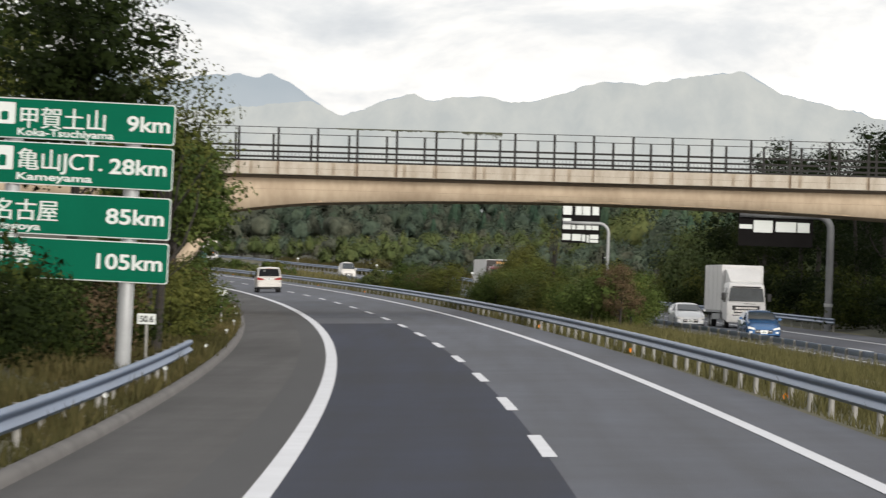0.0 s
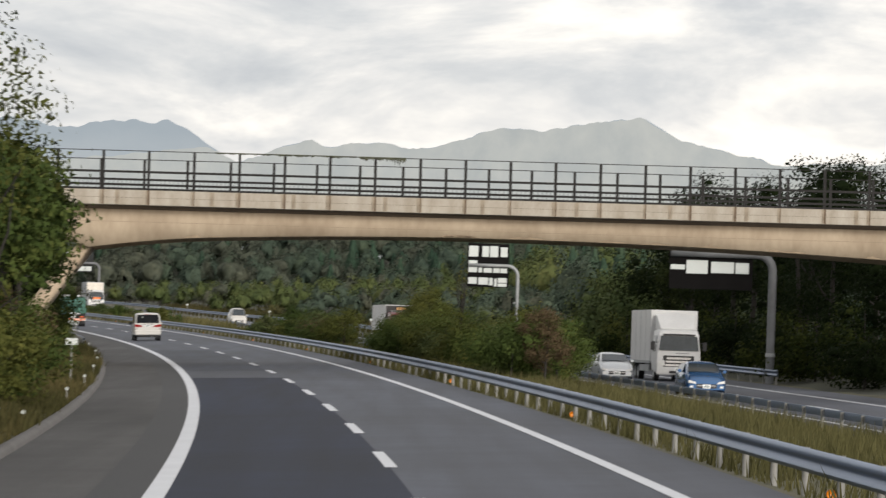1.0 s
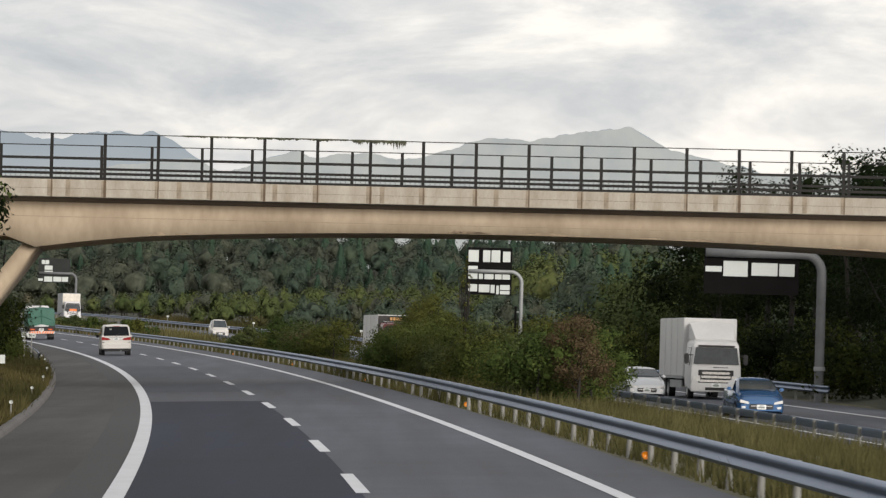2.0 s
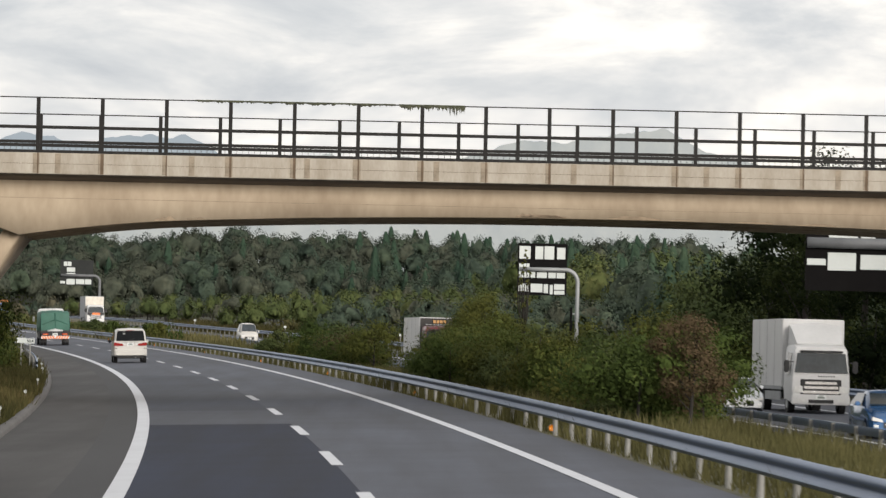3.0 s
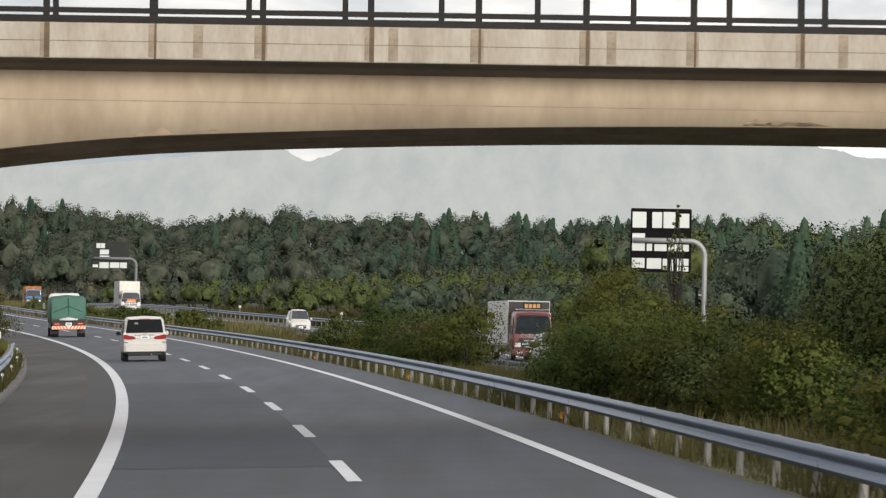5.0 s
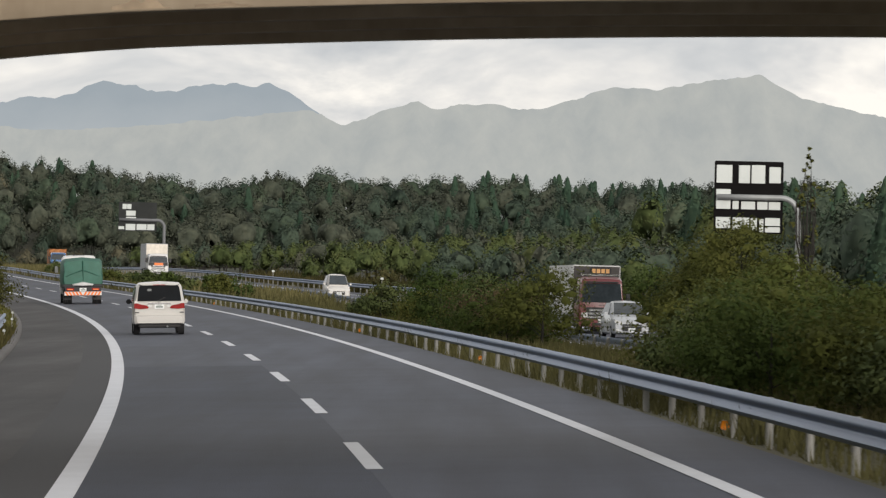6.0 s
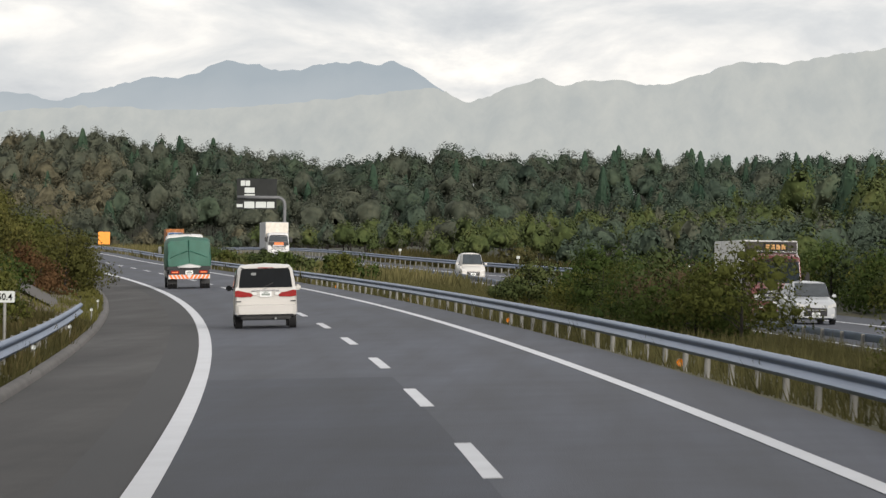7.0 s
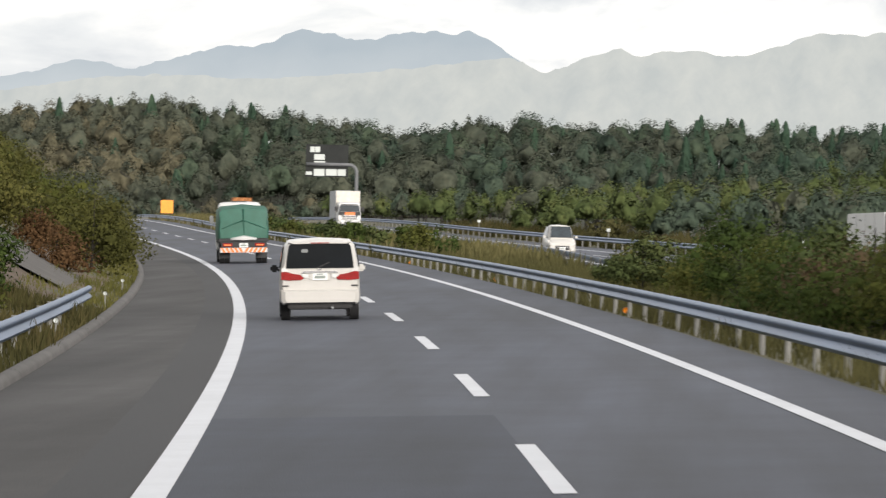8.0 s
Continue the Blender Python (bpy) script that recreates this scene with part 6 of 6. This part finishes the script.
def oncoming_car(name, s, u, paint, label, L=4.2, w=0.86, hood=0.98, roof=1.46, wind=1.05, category="car", nose=0.62, back=1.15):
    c = tagged(empty(name, stand(s, u, True)), label, category)
    wt_ = w - 0.24
    secs = [(0.0, body_ring(w * 0.86, w * 0.88, w * 0.72, 0.28, nose * 0.8, nose + 0.02)), (0.12, body_ring(w * 0.96, w * 0.97, w * 0.80, 0.22, nose, nose + 0.13)), (0.6, body_ring(w, w, w * 0.84, 0.20, hood - 0.16, hood - 0.05)),
            (wind, body_ring(w, w, w * 0.84, 0.20, hood - 0.08, hood + 0.02)), (wind + 0.75, body_ring(w, w, wt_ + 0.02, 0.20, hood, roof - 0.02)), (L * 0.6, body_ring(w, w, wt_, 0.20, hood, roof + 0.02)),
            (L - 0.5, body_ring(w, w, wt_ - 0.02, 0.22, hood, max(back, roof - 0.25))), (L, body_ring(w * 0.9, w * 0.92, wt_ - 0.1, 0.30, hood - 0.15, back - 0.15))]
    part("body", loft("body", paint, secs), c)
    part("windscreen", slab("windscreen", SCREEN, [(-w * 0.80, wind - 0.02, hood + 0.07), (w * 0.80, wind - 0.02, hood + 0.07), (wt_ - 0.02, wind + 0.56, roof - 0.09), (-wt_ + 0.02, wind + 0.56, roof - 0.09)], 0.05), c)
    part("grille", box_mesh("grille", BLACK_TRIM, -w * 0.52, w * 0.52, -0.02, 0.05, 0.33, nose * 0.85, bevel=0.02), c)
    part("chrome_bar", box_mesh("chrome_bar", CHROME, -w * 0.46, w * 0.46, -0.032, -0.018, nose * 0.70, nose * 0.76), c)
    for d in (-1, 1):
        part("headlight", poly_plate("headlight", CLEAR_LENS, [(d * w * 0.52, nose * 0.84), (d * w * 0.92, nose * 0.92), (d * w * 0.90, nose * 1.10), (d * w * 0.56, nose * 0.98)], -0.015, 0.18), c)
        part("fog_light", box_mesh("fog_light", CLEAR_LENS, min(d * w * 0.68, d * w * 0.84), max(d * w * 0.68, d * w * 0.84), -0.01, 0.08, 0.36, 0.44), c)
        part("side_window", slab("side_window", GLASS, [(d * (w - 0.005), wind + 0.5, hood + 0.05), (d * (w - 0.005), L - 0.7, hood + 0.06), (d * (wt_ + 0.045), L - 1.0, roof - 0.09), (d * (wt_ + 0.045), wind + 0.95, roof - 0.09)]), c)
        part("mirror", box_mesh("mirror", paint, min(d * (w + 0.03), d * (w + 0.20)), max(d * (w + 0.03), d * (w + 0.20)), wind + 0.45, wind + 0.55, hood + 0.02, hood + 0.15, bevel=0.03), c)
        part("mirror_arm", box_mesh("mirror_arm", BLACK_TRIM, min(d * (w - 0.05), d * (w + 0.06)), max(d * (w - 0.05), d * (w + 0.06)), wind + 0.48, wind + 0.53, hood + 0.02, hood + 0.06), c)
        wheel(c, d * (w - 0.10), 0.78, 0.315, 0.20)
        wheel(c, d * (w - 0.10), L - 0.8, 0.315, 0.20)
    number_plate(c, 0.0, -0.022, 0.42)
    return c


def oncoming_truck(s, u, cab_paint, box_paint, label, L=9.0, top=3.65, cab_top=2.75, grille_mat=CHROME, band=None, deflector=True, box_front=None, crest=None):
    t = tagged(empty("box_truck", stand(s, u, True)), label, "truck")
    part("cab", loft("cab", cab_paint, [(0.0, body_ring(1.08, 1.14, 0.98, 0.45, 1.45, cab_top - 0.35)), (0.10, body_ring(1.14, 1.18, 1.02, 0.42, 1.5, cab_top - 0.12)), (0.55, body_ring(1.16, 1.20, 1.06, 0.42, 1.5, cab_top)), (1.75, body_ring(1.16, 1.20, 1.06, 0.5, 1.5, cab_top))]), t)
    if deflector:
        part("deflector", loft("deflector", cab_paint, [(0.5, [(0, cab_top), (0.9, cab_top - 0.01), (0.9, cab_top + 0.03), (0, cab_top + 0.06)]), (1.4, [(0, cab_top), (1.02, cab_top - 0.02), (1.0, top - 0.35), (0, top - 0.22)]), (1.75, [(0, cab_top), (1.05, cab_top - 0.02), (1.02, top - 0.25), (0, top - 0.12)])]), t)
    part("cargo_box", box_mesh("cargo_box", box_paint, -1.245, 1.245, 1.95, L, 1.0, top, bevel=0.03), t)
    if box_front:
        part("box_front", box_mesh("box_front", box_front, -1.20, 1.20, 1.93, 1.949, 1.1, top - 0.06), t, label="front wall of the cargo box")
    part("box_sill", box_mesh("box_sill", GALV, -1.255, 1.255, 2.0, L - 0.02, 0.92, 1.06), t)
    for k in range(1, 4):
        y = 1.95 + (L - 1.95) * k / 4
        part("box_seam", box_mesh("box_seam", GALV, -1.251, -1.243, y - 0.02, y + 0.02, 1.06, top - 0.05), t)
    part("windscreen", slab("windscreen", SCREEN, [(-1.06, -0.035, 1.62), (1.06, -0.035, 1.62), (0.96, -0.005, cab_top - 0.36), (-0.96, -0.005, cab_top - 0.36)], 0.04), t)
    part("visor", box_mesh("visor", BLACK_TRIM, -0.85, 0.85, -0.10, 0.12, cab_top - 0.33, cab_top - 0.25, bevel=0.02), t)
    for k in range(3):
        part("grille_bar", box_mesh("grille_bar", grille_mat, -0.74 + 0.05 * k, 0.74 - 0.05 * k, -0.07, 0.02, 0.80 + 0.18 * k, 0.91 + 0.18 * k, bevel=0.015), t, label="bright grille bar")
    part("grille", box_mesh("grille", BLACK_TRIM, -0.82, 0.82, -0.028, 0.02, 0.76, 1.36, bevel=0.02), t)
    if band:
        part("band_base", box_mesh("band_base", BLACK_TRIM, -1.10, 1.10, -0.045, -0.02, 1.24, 1.60), t)
        part("band", box_mesh("band", band, -0.45, 0.55, -0.06, -0.046, 1.27, 1.55), t)
    part("bumper", box_mesh("bumper", cab_paint, -1.16, 1.16, -0.12, 0.15, 0.36, 0.76, bevel=0.04), t)
    part("step", box_mesh("step", BLACK_TRIM, -0.5, 0.5, -0.13, -0.11, 0.42, 0.56), t)
    for d in (-1, 1):
        part("headlight", poly_plate("headlight", CLEAR_LENS, [(d * 0.72, 0.82), (d * 1.08, 0.86), (d * 1.06, 1.06), (d * 0.74, 1.10)], -0.05, 0.05), t)
        part("fog_light", box_mesh("fog_light", CLEAR_LENS, min(d * 0.62, d * 0.98), max(d * 0.62, d * 0.98), -0.14, -0.10, 0.46, 0.60, bevel=0.02), t)
        part("mirror", box_mesh("mirror", BLACK_TRIM, min(d * 1.26, d * 1.48), max(d * 1.26, d * 1.48), 0.0, 0.10, 1.62, 2.10, bevel=0.04), t)
        part("mirror_arm", box_mesh("mirror_arm", BLACK_TRIM, min(d * 1.08, d * 1.28), max(d * 1.08, d * 1.28), 0.06, 0.10, 2.02, 2.06), t)
        part("side_window", slab("side_window", GLASS, [(d * 1.195, 0.35, 1.55), (d * 1.195, 1.3, 1.55), (d * 1.10, 1.25, cab_top - 0.35), (d * 1.10, 0.4, cab_top - 0.35)]), t)
        wheel(t, d * 1.02, 1.15, 0.46, 0.26)
        for y in (L - 2.6, L - 1.5):
            wheel(t, d * 1.02, y, 0.46, 0.30)
        part("side_guard", box_mesh("side_guard", GALV, min(d * 1.16, d * 1.22), max(d * 1.16, d * 1.22), 2.4, L - 3.4, 0.5, 0.85), t)
    part("chassis", box_mesh("chassis", BLACK_TRIM, -0.45, 0.45, 1.0, L - 0.2, 0.55, 0.95), t)
    number_plate(t, 0.0, -0.132, 0.66, 0.4, 0.2)
    for k in range(7):
        x = 0.18 + 0.10 * k
        part("wiper" if k in (0, 3) else "louvre", box_mesh("louvre", BLACK_TRIM, x - 0.30, x - 0.24, -0.03, 0.0, 1.46, 1.50), t)
    if crest:
        bx = part("roof_lamp_box", box_mesh("roof_lamp_box", BLACK_TRIM, -0.55, 0.55, 0.5, 0.75, cab_top + 0.12, cab_top + 0.48, bevel=0.04), t)
        for k in range(4):
            part("roof_lamp", box_mesh("roof_lamp", crest, -0.46 + 0.24 * k, -0.28 + 0.24 * k, 0.48, 0.50, cab_top + 0.18, cab_top + 0.40), bx)
        part("roof_rail", box_mesh("roof_rail", CHROME, -1.0, 1.0, 0.55, 0.6, cab_top + 0.05, cab_top + 0.12), t)
    return t


white_van(314.0, -1.75)
tarp_truck(417.3, -1.85)
oncoming_truck(246.0, 23.6, TRUCK_WHITE, TRUCK_WHITE, "white box truck with bright grille on the far carriageway", L=9.5, top=3.75)
oncoming_car("hatchback", 207.0, 19.3, BLUE_PAINT, "blue hatchback on the far carriageway", L=4.3, w=0.87, roof=1.47)
oncoming_car("saloon_car", 241.0, 19.7, SILVER_PAINT, "silver saloon car half hidden behind median grass", L=4.5, w=0.86, roof=1.44)
oncoming_truck(381.0, 23.5, RED_PAINT, TRUCK_WHITE, "dark red truck with pale cargo box and roof lamps", L=11.0, top=3.55, cab_top=2.95, deflector=False, box_front=material("box_front_dark", (0.05, 0.045, 0.042), 0.7), crest=material("amber_lamp", (0.60, 0.32, 0.10), 0.4))
oncoming_car("suv", 367.0, 22.9, SILVER_PAINT, "silver off-road car ahead of a red truck", L=4.6, w=0.92, hood=1.12, roof=1.80, nose=0.82, wind=1.15, category="car", back=1.5)
oncoming_car("compact_van", 466.0, 18.7, WHITE_PAINT, "small white van on the far carriageway", L=3.9, w=0.82, hood=1.02, roof=1.80, nose=0.70, wind=0.62, category="van", back=1.70)
# lit front and shaded side of this cargo box are put into its colours
oncoming_truck(650.0, 22.2, TRUCK_WHITE, BOX_SHADE_GREY, "grey box truck with an orange band across its front", L=9.0, top=3.75, cab_top=2.6, band=ORANGE_BAND, deflector=False, box_front=material("box_front_lit_cream", (0.56, 0.52, 0.45), 0.6))
oncoming_truck(792.0, 19.4, BLUE_PAINT, material("scrap_load", (0.30, 0.12, 0.04), 0.9, vary=0.5, scale=3, fine=12, bump=0.5), "blue truck with a rusty orange load", L=9.0, top=3.2, cab_top=2.7, deflector=False)
